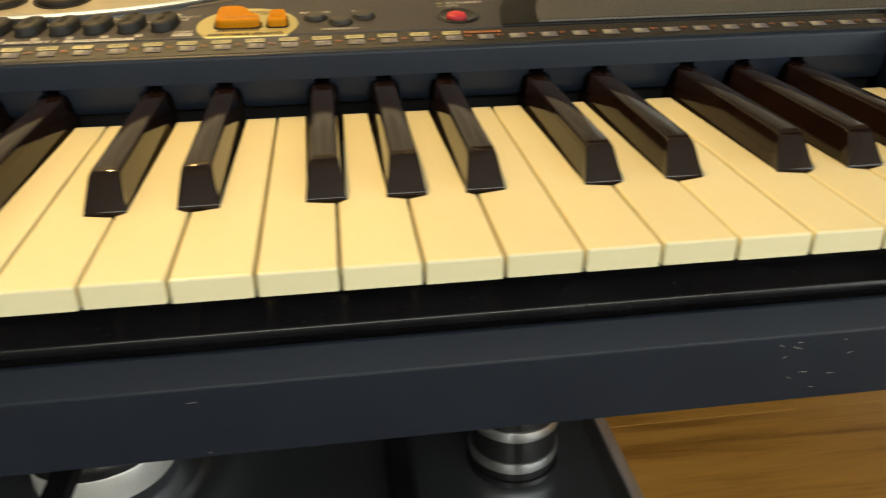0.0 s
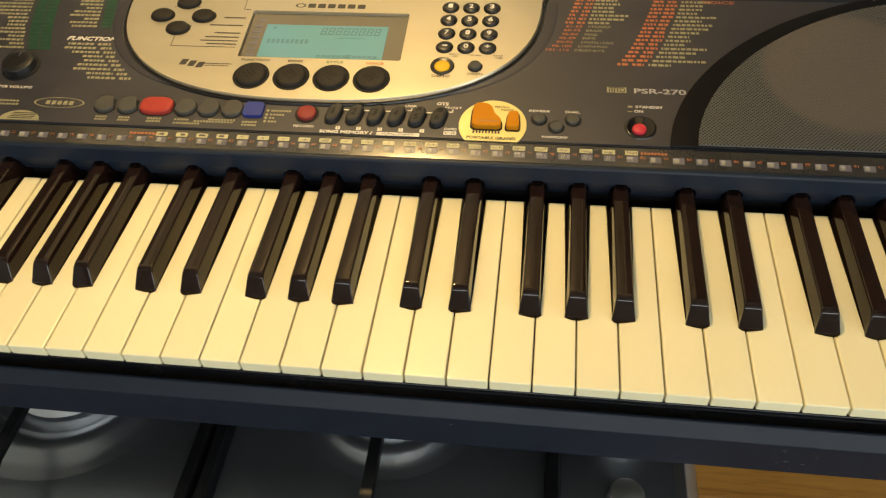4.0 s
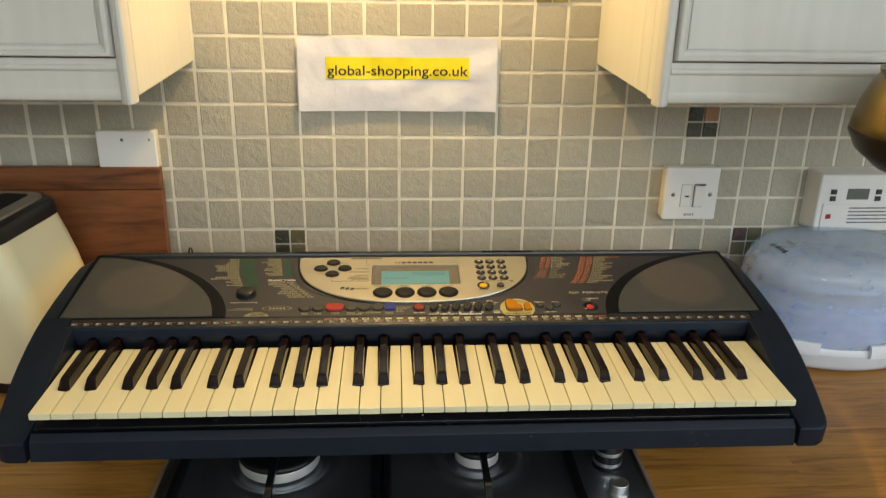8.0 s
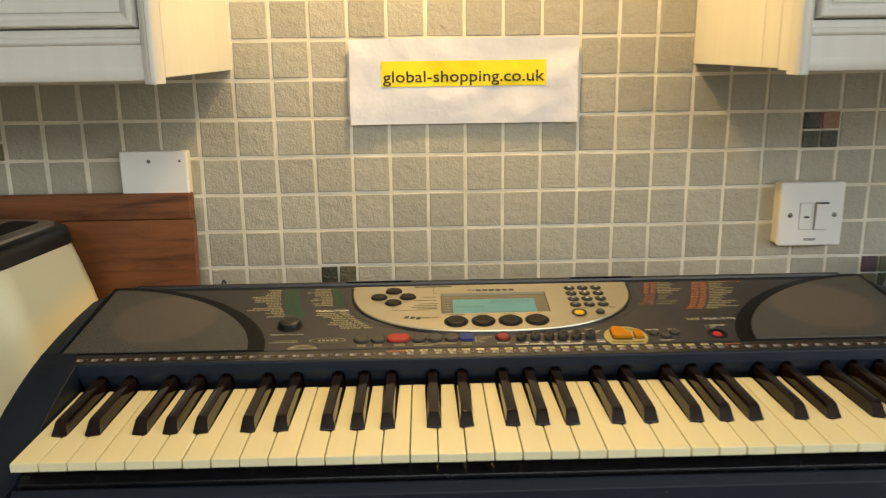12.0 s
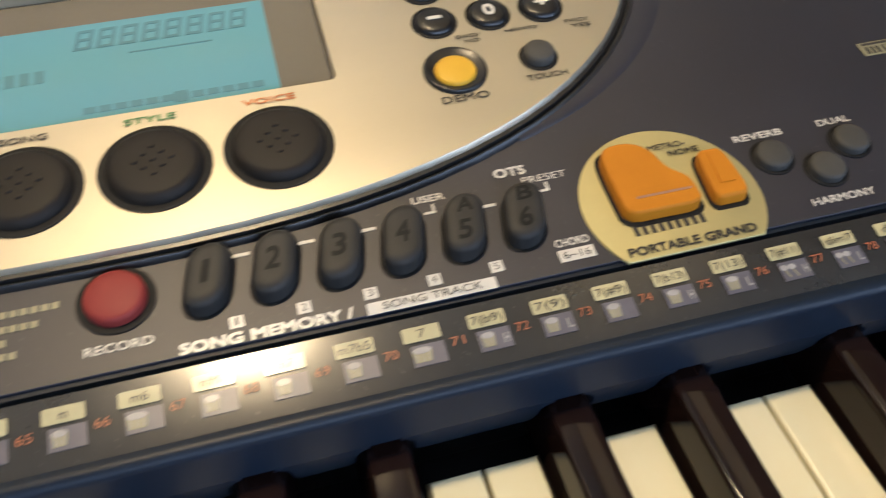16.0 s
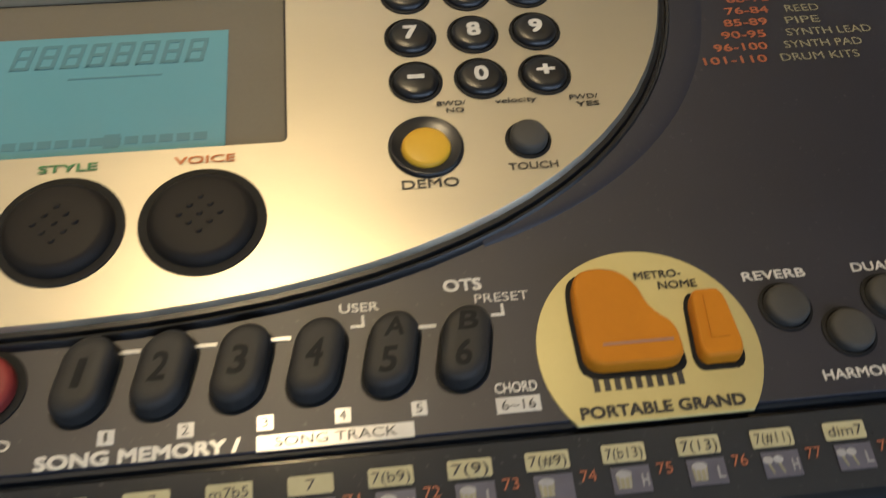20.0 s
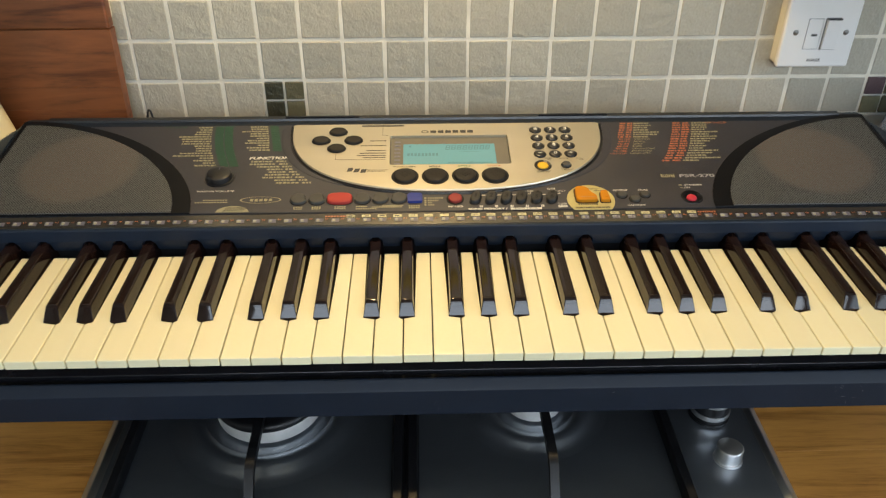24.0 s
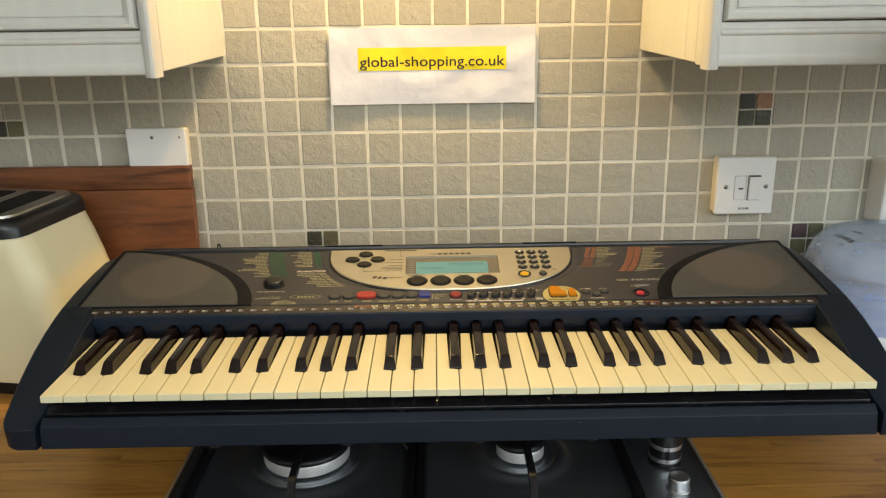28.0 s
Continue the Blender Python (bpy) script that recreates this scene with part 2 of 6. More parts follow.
M_LEDGE = mat("dull_black", (0.006, 0.006, 0.008), 0.24, speck=0.07, var=0.2, vscale=50, rvar=0.25, spec=0.32)
M_CRESCENT = mat("black_surround", (0.0042, 0.0042, 0.0055), 0.40, var=0.15, vscale=40, rvar=0.15, spec=0.16)
M_TRIM = mat("gloss_black", (0.005, 0.005, 0.007), 0.14, var=0.1, vscale=30, rvar=0.06)
M_WHITEKEY = mat("ivory_plastic", (0.762, 0.724, 0.528), 0.20, var=0.03, other=(0.76, 0.68, 0.40), vscale=9, bscale=300, rand=0.035, rvar=0.08)
M_BLACKKEY = mat("ebony_plastic", (0.0120, 0.0062, 0.0052), 0.08, var=0.15, vscale=60, rvar=0.04, spec=0.30)
M_GRILLE = {1: perforated("speaker_mesh_left", -0.365), -1: perforated("speaker_mesh_right", 0.365)}
M_SILVER = mat("champagne_paint", (0.55, 0.505, 0.39), 0.34, metal=0.85, var=0.035, vscale=40, bump=0.025, bscale=3200, stretch=(0.15, 1, 1), rvar=0.06)
M_GOLD = mat("gold_paint", (0.60, 0.535, 0.255), 0.33, metal=0.7, var=0.04, vscale=60, rvar=0.06)
M_BEZEL = mat("bronze_bezel", (0.135, 0.120, 0.088), 0.25, var=0.06, vscale=20)
M_LCD = mat("lcd_glass", (0.105, 0.275, 0.330), 0.12, var=0.03, vscale=10, emit=0.04, rvar=0.02)
M_LCDINK = mat("lcd_ink", (0.085, 0.20, 0.235), 0.2, var=0.03, emit=0.03)
M_RUBBER = mat("charcoal_rubber", (0.028, 0.027, 0.025), 0.54, spec=0.28, var=0.14, vscale=120, bump=0.10, bscale=3000, rvar=0.12)
M_BIGBTN = mat("brown_black_rubber", (0.014, 0.012, 0.010), 0.58, spec=0.22, var=0.12, vscale=150, rvar=0.1)
M_GREYBTN = mat("grey_rubber", (0.058, 0.056, 0.050), 0.60, spec=0.25, var=0.10, vscale=120, rvar=0.1)
M_RED = mat("red_button", (0.33, 0.036, 0.027), 0.50, spec=0.22, var=0.06, vscale=90)
M_DULLRED = mat("dull_red_button", (0.22, 0.034, 0.028), 0.5, var=0.06, vscale=90, spec=0.2)
M_PINK = mat("standby_red", (0.46, 0.030, 0.045), 0.42, spec=0.3, var=0.05, vscale=90)
M_BLUE = mat("blue_button", (0.026, 0.040, 0.20), 0.48, spec=0.22, var=0.06, vscale=90)
M_ORANGE = mat("orange_button", (0.47, 0.178, 0.006), 0.50, spec=0.12, var=0.05, vscale=90)
M_YELLOW = mat("amber_button", (0.62, 0.37, 0.02), 0.42, spec=0.25, var=0.05, vscale=90)
M_INK = mat("white_print", (0.62, 0.60, 0.54), 0.20, spec=0.8, var=0.05, vscale=200)
M_INKDIM = mat("pale_print", (0.27, 0.25, 0.15), 0.4, var=0.1, vscale=300)
M_INKDARK = mat("dark_print", (0.035, 0.032, 0.028), 0.4, var=0.1, vscale=200)
M_INKGREEN = mat("green_print", (0.0070, 0.045, 0.024), 0.4, var=0.1, vscale=200)
M_INKPALE = mat("soft_white_print", (0.36, 0.35, 0.34), 0.25, var=0.1, vscale=300)
M_NUMERAL = mat("matt_black", (0.013, 0.013, 0.013), 0.6, var=0.1, vscale=200, spec=0.15)
M_PLATEGREEN = mat("bright_green_print", (0.05, 0.19, 0.06), 0.4, var=0.1, vscale=200)
M_PLATEORANGE = mat("bright_orange_print", (0.50, 0.16, 0.04), 0.4, var=0.1, vscale=200)
M_INKORANGE = mat("orange_print", (0.36, 0.115, 0.045), 0.4, var=0.1, vscale=200)
M_INKYELLOW = mat("straw_print", (0.46, 0.42, 0.24), 0.17, spec=0.8, var=0.05, vscale=200)
M_INKGREY = mat("grey_print", (0.105, 0.10, 0.125), 0.33, var=0.1, vscale=200)
M_TILE = stone_tile("sage_tile", (0.425, 0.395, 0.310))
M_GROUT = mat("cream_grout", (0.80, 0.75, 0.62), 0.8, var=0.12, vscale=25, bump=0.5, bscale=700)
M_MOS = [stone_tile("dark_stone", (0.050, 0.050, 0.030), 0.3, 0.3, 1.0), stone_tile("bronze_stone", (0.15, 0.135, 0.070), 0.5, 0.25, 0.8),
         stone_tile("rust_stone", (0.40, 0.21, 0.12), 0.55, 0.15, 0.8), stone_tile("plum_stone", (0.095, 0.055, 0.055), 0.5, 0.2, 0.8), stone_tile("gold_stone", (0.27, 0.225, 0.075), 0.28, 0.3, 1.0), M_TILE]
M_PAINT = mat("wall_paint", (0.72, 0.69, 0.62), 0.75, var=0.04, vscale=6, bump=0.2, bscale=500)
M_CABINET = mat("cabinet_paint", (0.64, 0.62, 0.57), 0.42, var=0.04, vscale=8, bump=0.10, bscale=300, stretch=(6, 6, 0.6))
M_CABSIDE = mat("cream_side", (0.70, 0.685, 0.60), 0.40, var=0.03, vscale=8, bump=0.03, bscale=240, stretch=(8, 8, 0.4))
M_PAPER = mat("white_paper", (0.68, 0.685, 0.75), 0.6, var=0.03, vscale=12, bump=0.55, bscale=40, bdist=0.004)
M_HILITE = mat("yellow_highlighter", (0.80, 0.66, 0.005), 0.55, var=0.05, vscale=60)
M_TEXTINK = mat("brown_black_ink", (0.030, 0.016, 0.005), 0.55, var=0.1, vscale=100)
M_PUTTY = mat("white_putty", (0.70, 0.70, 0.66), 0.7, var=0.05)
M_OAK = wood("oak_worktop", (0.52, 0.247, 0.054), (0.222, 0.088, 0.017), 0.36, scale=(2.0, 24, 24), knots=12.0)
M_BOARD = wood("mahogany_board", (0.23, 0.078, 0.025), (0.060, 0.017, 0.006), 0.42, scale=(1.3, 15, 15), rand=0.16, knots=5.0)
M_STEEL = mat("brushed_steel", (0.52, 0.52, 0.52), 0.36, metal=1.0, var=0.06, vscale=30, bump=0.05, bscale=1500, stretch=(0.3, 1, 1), rvar=0.1)
M_DECK = mat("stained_steel", (0.30, 0.325, 0.362), 0.31, metal=0.93, speck=0.06, var=0.12, vscale=14, bump=0.05, bscale=1500, stretch=(0.3, 1, 1), rvar=0.16)
M_ALU = mat("burner_aluminium", (0.74, 0.73, 0.71), 0.45, metal=0.6, var=0.08, vscale=60, rvar=0.15)
M_IRON = mat("enamelled_iron", (0.006, 0.006, 0.007), 0.36, spec=0.28, var=0.3, vscale=120, bump=0.12, bscale=900, rvar=0.25)
M_CHROME = mat("satin_chrome", (0.72, 0.72, 0.72), 0.38, metal=1.0, var=0.04, vscale=60)
M_CREAM = mat("cream_enamel", (0.80, 0.72, 0.47), 0.34, spec=0.35, var=0.03, vscale=6, coat=0.0, rvar=0.05)
M_SLOTSTEEL = mat("toaster_steel", (0.42, 0.40, 0.37), 0.35, metal=1.0, var=0.1, vscale=40)
M_SOCKET = mat("white_plastic", (0.80, 0.79, 0.76), 0.30, var=0.02, vscale=20, rvar=0.06)
M_SOCKETEDGE = mat("cream_plastic", (0.74, 0.70, 0.58), 0.45, var=0.03, vscale=20)
M_SCREW = mat("screw_steel", (0.25, 0.24, 0.22), 0.35, metal=1.0, var=0.1)
M_GREYLCD = mat("grey_lcd", (0.13, 0.15, 0.13), 0.2, var=0.03)
M_BRASS = mat("aged_brass", (0.23, 0.155, 0.050), 0.36, metal=1.0, var=0.20, vscale=14, rvar=0.2)
M_BRASSDARK = mat("tarnished_brass", (0.050, 0.040, 0.028), 0.40, metal=0.8, var=0.25, vscale=14, rvar=0.2)
M_FROST, _t, _b = shader("frosted_lid")
_b.inputs["Base Color"].default_value = (0.90, 0.91, 0.94, 1)
_b.inputs["Roughness"].default_value = 0.13
_mix, _tr = _t.nodes.new("ShaderNodeMixShader"), _t.nodes.new("ShaderNodeBsdfTransparent")
_tr.inputs[0].default_value = (0.87, 0.94, 1.0, 1)
_no = _t.nodes.new("ShaderNodeTexNoise")
_no.inputs["Scale"].default_value = 9
_mr = _t.nodes.new("ShaderNodeMapRange")
_mr.inputs["To Min"].default_value, _mr.inputs["To Max"].default_value = 0.22, 0.34
_t.links.new(_no.outputs["Fac"], _mr.inputs["Value"])
_t.links.new(_mr.outputs[0], _mix.inputs[0])
_t.links.new(_tr.outputs[0], _mix.inputs[1])
_t.links.new(_b.outputs[0], _mix.inputs[2])
_t.links.new(_mix.outputs[0], _t.nodes["Material Output"].inputs[0])
M_TUB = mat("blue_tub", (0.19, 0.36, 0.74), 0.35, var=0.04, vscale=12)
M_TUBWHITE = mat("tub_white", (0.78, 0.81, 0.87), 0.35, var=0.03, vscale=12)
M_TUBMILK = mat("tub_milky_blue", (0.36, 0.49, 0.74), 0.5, var=0.06, vscale=12)
M_TUBBASE = mat("tub_base_plastic", (0.70, 0.73, 0.79), 0.25, var=0.06, vscale=12)
M_RAWEDGE = mat("raw_board_edge", (0.30, 0.15, 0.085), 0.6, var=0.15, vscale=60)
M_FLOOR = mat("floor_vinyl", (0.30, 0.26, 0.21), 0.45, var=0.10, vscale=5)


# ---- mesh helpers ----
def link(name, mesh, parent=None, m=None, label=""):
    ob = new(name, mesh)
    if parent is not None:
        ob.parent = parent
        ob.matrix_basis = world_of(parent).inverted() @ m if m is not None else Matrix.Identity(4)
    elif m is not None:
        ob.matrix_basis = m
    if label:
        ob["label"] = label
    return ob


def mesh_of(name, bm, materials, smooth=True):
    bmesh.ops.recalc_face_normals(bm, faces=bm.faces)
    me = bpy.data.meshes.new(name)
    for f in bm.faces:
        f.smooth = smooth
    bm.to_mesh(me)
    bm.free()
    for m in materials if isinstance(materials, (list, tuple)) else [materials]:
        me.materials.append(m)
    if smooth:
        even_normals(me)
    return me


def even_normals(me, most=52.0):
    """Normals weighed by the faces' areas, so that bevelled pieces keep flat faces and round edges."""
    limit = math.cos(radians(most))
    area = [p.area for p in me.polygons]
    norm = [p.normal.copy() for p in me.polygons]
    around = [[] for _ in me.vertices]
    for p in me.polygons:
        for v in p.vertices:
            around[v].append(p.index)
    out = []
    for p in me.polygons:
        n0 = norm[p.index]
        for v in p.vertices:
            n = Vector((0, 0, 0))
            for q in around[v]:
                if norm[q].dot(n0) > limit:
                    n += norm[q] * area[q]
            out.append(tuple(n.normalized() if n.length > 0 else n0))
    me.normals_split_custom_set(out)


def part(name, bm, material, parent=None, label="", smooth=True):
    """Links a bmesh, drawn in world places, as one mesh under a thing or a part (both unturned)."""
    if parent is not None:
        bm.transform(world_of(parent).inverted())
    return link(name, mesh_of(name, bm, material, smooth), parent, None, label)


def world_of(ob):
    return world_of(ob.parent) @ ob.matrix_basis if ob.parent else ob.matrix_basis.copy()


def empty(name, place, label="", category="", group="", kind=""):
    ob = new(name)
    ob.empty_display_size = 0.05
    ob.matrix_basis = Matrix.Translation(place)
    return tagged(ob, label, category, group, kind)


def box(bm, x0, x1, y0, y1, z0, z1, bevel=0.0, seg=2, m=None):
    r = bmesh.ops.create_cube(bm, size=1.0)
    vs = r["verts"]
    bmesh.ops.transform(bm, matrix=Matrix.LocRotScale(((x0 + x1) / 2, (y0 + y1) / 2, (z0 + z1) / 2), None, (x1 - x0, y1 - y0, z1 - z0)), verts=vs)
    if bevel:
        es = list({e for v in vs for e in v.link_edges})
        r = bmesh.ops.bevel(bm, geom=es, offset=bevel, segments=seg, profile=0.5, affect="EDGES")
        vs = list({v for f in r["faces"] for v in f.verts} | {v for v in vs if v.is_valid})
    if m is not None:
        bmesh.ops.transform(bm, matrix=m, verts=[v for v in vs if v.is_valid])
    return bm


def prism(bm, pts, z0, z1, m=None, bevel=0.0, index=0, seg=2, top=None):
    """A plate with the outline pts (x, y), from z0 to z1; top narrows the upper face by that much round the middle."""
    cx, cy = sum(p[0] for p in pts) / len(pts), sum(p[1] for p in pts) / len(pts)
    k = top if top is not None else 1.0
    lo = [bm.verts.new((x, y, z0)) for x, y in pts]
    hi = [bm.verts.new((cx + (x - cx) * k, cy + (y - cy) * k, z1)) for x, y in pts]
    n = len(pts)
    fs = [bm.faces.new(hi), bm.faces.new(lo[::-1])]
    fs += [bm.faces.new((lo[i], lo[(i + 1) % n], hi[(i + 1) % n], hi[i])) for i in range(n)]
    vs = lo + hi
    if bevel:
        r = bmesh.ops.bevel(bm, geom=[e for e in fs[0].edges], offset=bevel, segments=seg, profile=0.5, affect="EDGES")
        vs = list({v for f in r["faces"] for v in f.verts} | {v for v in vs if v.is_valid})
    for f in {f for v in vs if v.is_valid for f in v.link_faces}:
        f.material_index = index
    if m is not None:
        bmesh.ops.transform(bm, matrix=m, verts=[v for v in vs if v.is_valid])
    return bm


def sheet(bm, pts, z, m, index=0):
    """A thin print: a flat face and its rim, 0.12 mm high."""
    prism(bm, pts, z - 0.00012, z, m, index=index)


def lathe(bm, profile, m=None, n=32, sx=1.0, sy=1.0, index=0):
    """Turns a profile of (radius, height) round the z axis; closes it where the radius is 0."""
    rings, vs = [], []
    for r, z in profile:
        if r <= 1e-6:
            ring = [bm.verts.new((0, 0, z))]
        else:
            ring = [bm.verts.new((sx * r * math.cos(2 * math.pi * i / n), sy * r * math.sin(2 * math.pi * i / n), z)) for i in range(n)]
        rings.append(ring)
        vs += ring
    fs = []
    for a, b in zip(rings, rings[1:]):
        for i in range(n):
            j = (i + 1) % n
            if len(a) == 1 and len(b) == 1:
                continue
            if len(a) == 1:
                fs.append(bm.faces.new((a[0], b[i], b[j])))
            elif len(b) == 1:
                fs.append(bm.faces.new((a[i], a[j], b[0])))
            else:
                fs.append(bm.faces.new((a[i], a[j], b[j], b[i])))
    for f in fs:
        f.material_index = index
    if m is not None:
        bmesh.ops.transform(bm, matrix=m, verts=vs)
    return bm


def loft(bm, rings, closed=True, caps=True):
    """Skins a row of rings of points."""
    rs = [[bm.verts.new(p) for p in ring] for ring in rings]
    n = len(rs[0])
    for a, b in zip(rs, rs[1:]):
        for i in range(n if closed else n - 1):
            j = (i + 1) % n
            bm.faces.new((a[i], a[j], b[j], b[i]))
    if caps:
        bm.faces.new(rs[0][::-1])
        bm.faces.new(rs[-1])
    return bm


def along_x(bm, profile, x0, x1):
    """A bar with the profile (y, z), from x0 to x1."""
    return loft(bm, [[(x, y, z) for y, z in profile] for x in (x0, x1)])


def tube(bm, path, r, n=10):
    rings = []
    for i, p in enumerate(path):
        a, b = Vector(path[max(0, i - 1)]), Vector(path[min(len(path) - 1, i + 1)])
        d = (b - a).normalized()
        q = d.to_track_quat("Z", "Y").to_matrix()
        rr = r[i] if isinstance(r, (list, tuple)) else r
        rings.append([tuple(Vector(p) + q @ Vector((rr * math.cos(2 * math.pi * k / n), rr * math.sin(2 * math.pi * k / n), 0))) for k in range(n)])
    return loft(bm, rings)


def oval(cx, cy, rx, ry, n=32, power=2.0, a0=0.0, a1=360.0):
    out = []
    full = abs(a1 - a0 - 360) < 1e-6
    for i in range(n if full else n + 1):
        a = radians(a0 + (a1 - a0) * i / n)
        c, s = math.cos(a), math.sin(a)
        out.append((cx + rx * math.copysign(abs(c) ** (2 / power), c), cy + ry * math.copysign(abs(s) ** (2 / power), s)))
    return out


def rect(x0, x1, y0, y1, r=0.0, n=5):
    if not r:
        return [(x0, y0), (x1, y0), (x1, y1), (x0, y1)]
    out = []
    for cx, cy, a in ((x1 - r, y1 - r, 0), (x0 + r, y1 - r, 90), (x0 + r, y0 + r, 180), (x1 - r, y0 + r, 270)):
        out += [(cx + r * math.cos(radians(a + 90 * i / n)), cy + r * math.sin(radians(a + 90 * i / n))) for i in range(n + 1)]
    return out


LETTERS = {}


def letters(text, shear=0.0):
    """Outlines of a line of text as (points, faces, width), one high in capitals, from the built-in font."""
    key = (text, shear)
    if key not in LETTERS:
        cu = bpy.data.curves.new("text", "FONT")
        cu.body, cu.size, cu.shear, cu.resolution_u = text, 1.0, shear, 3
        ob = new("text", cu)
        dg = bpy.context.evaluated_depsgraph_get()
        me = bpy.data.meshes.new_from_object(ob.evaluated_get(dg))
        pts = [tuple(v.co) for v in me.vertices]
        fcs = [tuple(p.vertices) for p in me.polygons]
        bpy.data.objects.remove(ob)
        bpy.data.curves.remove(cu)
        bpy.data.meshes.remove(me)
        x0, x1 = min(p[0] for p in pts), max(p[0] for p in pts)
        LETTERS[key] = ([((x - x0), y, 0) for x, y, _ in pts], fcs, x1 - x0)
    return LETTERS[key]


def write(bm, text, cx, cy, width, height, z, m, index=0, bold=0.0, shear=0.0):
    """Flat lettering, centred on (cx, cy), as wide as told, with capitals of that height; bold letters are struck several times."""
    pts, fcs, w = letters(text, shear)
    sx, sy = width / (w + 2 * bold), height / (0.70 + 2 * bold)
    for k, (ox, oy) in enumerate(((-1, -1), (1, -1), (-1, 1), (1, 1)) if bold else ((0, 0),)):
        vs = [bm.verts.new(m @ Vector((cx + (x - w / 2 + ox * bold) * sx, cy - height / 2 + (y + bold + oy * bold) * sy, z + 0.00002 * k))) for x, y, _ in pts]
        for f in fcs:
            try:
                bm.faces.new([vs[i] for i in f]).material_index = index
            except ValueError:
                pass


# ---- the room ----
WALL = 0.488          # face of the tiled wall
TOP = 0.895           # worktop
STEP = 0.0511         # tile and joint
GX, GZ = -0.3795, 1.1545   # a crossing of joints


def slab(name, x0, x1, y0, y1, z0, z1, material, label, category):
    ob = part(name, box(bmesh.new(), x0, x1, y0, y1, z0, z1), material, smooth=False)
    return tagged(ob, label, category, kind="structure")


wall_north = slab("wall_north", -1.7, 1.9, WALL - 0.0022, WALL + 0.12, 0, 2.75, M_GROUT, "kitchen wall tiled in sage stone mosaic with cream grout", "wall")
slab("wall_west", -1.82, -1.7, -2.82, WALL + 0.12, 0, 2.75, M_PAINT, "plain painted side wall of the kitchen", "wall")
# the opening in this unseen wall is made up for the fill light
bm = bmesh.new()
for y0, y1, z0, z1 in ((-2.82, -2.05, 0, 2.75), (-0.65, WALL + 0.12, 0, 2.75), (-2.05, -0.65, 0, 1.04), (-2.05, -0.65, 2.06, 2.75)):
    box(bm, 1.9, 2.02, y0, y1, z0, z1)
tagged(part("wall_east", bm, M_PAINT, smooth=False), "plain painted side wall with an opening added for the fill light", "wall", kind="structure")
slab("floor", -1.82, 2.02, -2.82, WALL + 0.12, -0.1, 0, M_FLOOR, "plain kitchen floor", "floor")
slab("ceiling", -1.82, 2.02, -2.82, WALL + 0.12, 2.75, 2.85, M_PAINT, "plain painted ceiling", "ceiling")
bm = bmesh.new()
box(bm, -1.7, -0.90, -2.82, -2.7, 0, 2.75)
box(bm, 1.74, 1.9, -2.82, -2.7, 0, 2.75)
box(bm, -0.90, 1.74, -2.82, -2.7, 0, 2.06)
box(bm, -0.90, 1.74, -2.82, -2.7, 2.64, 2.75)
tagged(part("wall_south", bm, M_PAINT, smooth=False), "plain wall with a window opening opposite the worktop", "wall", kind="structure")
slab("wall_under_worktop", -1.7, 1.9, -0.085, WALL - 0.0022, 0, TOP - 0.04, M_CABINET, "plain front under the worktop", "wall")


# ---- worktop ----
worktop = empty("worktop", (0, 0.2, TOP - 0.04), "oiled oak worktop of glued staves", "worktop")
part("core", box(bmesh.new(), -1.7, 1.9, -0.112, WALL - 0.0022, TOP - 0.04, TOP - 0.006), M_OAK, worktop, smooth=False)
rng = random.Random(4)
rows_y = [-0.112 + 0.0598 * i for i in range(11)]
for y0, y1 in zip(rows_y, rows_y[1:]):
    x = -1.7 + rng.uniform(-0.5, 0)
    while x < 1.9:
        ln_ = rng.uniform(0.45, 0.95)
        a, b = max(x, -1.7), min(x + ln_, 1.9)
        if b - a > 0.02:
            bm = box(bmesh.new(), -(b - a) / 2, (b - a) / 2, -(y1 - y0) / 2 + 0.0001, (y1 - y0) / 2 - 0.0001, -0.006, 0, bevel=0.0001, seg=1)
            link("stave", mesh_of("stave", bm, M_OAK, False), worktop, pose((a + b) / 2, (y0 + y1) / 2, TOP))
        x += ln_


# ---- wall cabinets ----
def moulded(bm, x0, x1, z0, z1, y, steps):
    """A stepped frame seen from the front: rings of (inset, depth) round a rectangle; the last one is filled."""
    rings = []
    for inset, d in steps:
        rings.append([(x0 + inset, y - d, z0 + inset), (x1 - inset, y - d, z0 + inset), (x1 - inset, y - d, z1 - inset), (x0 + inset, y - d, z1 - inset)])
    loft(bm, rings, caps=False)
    bm.faces.new([bm.verts.new(p) for p in rings[-1]])


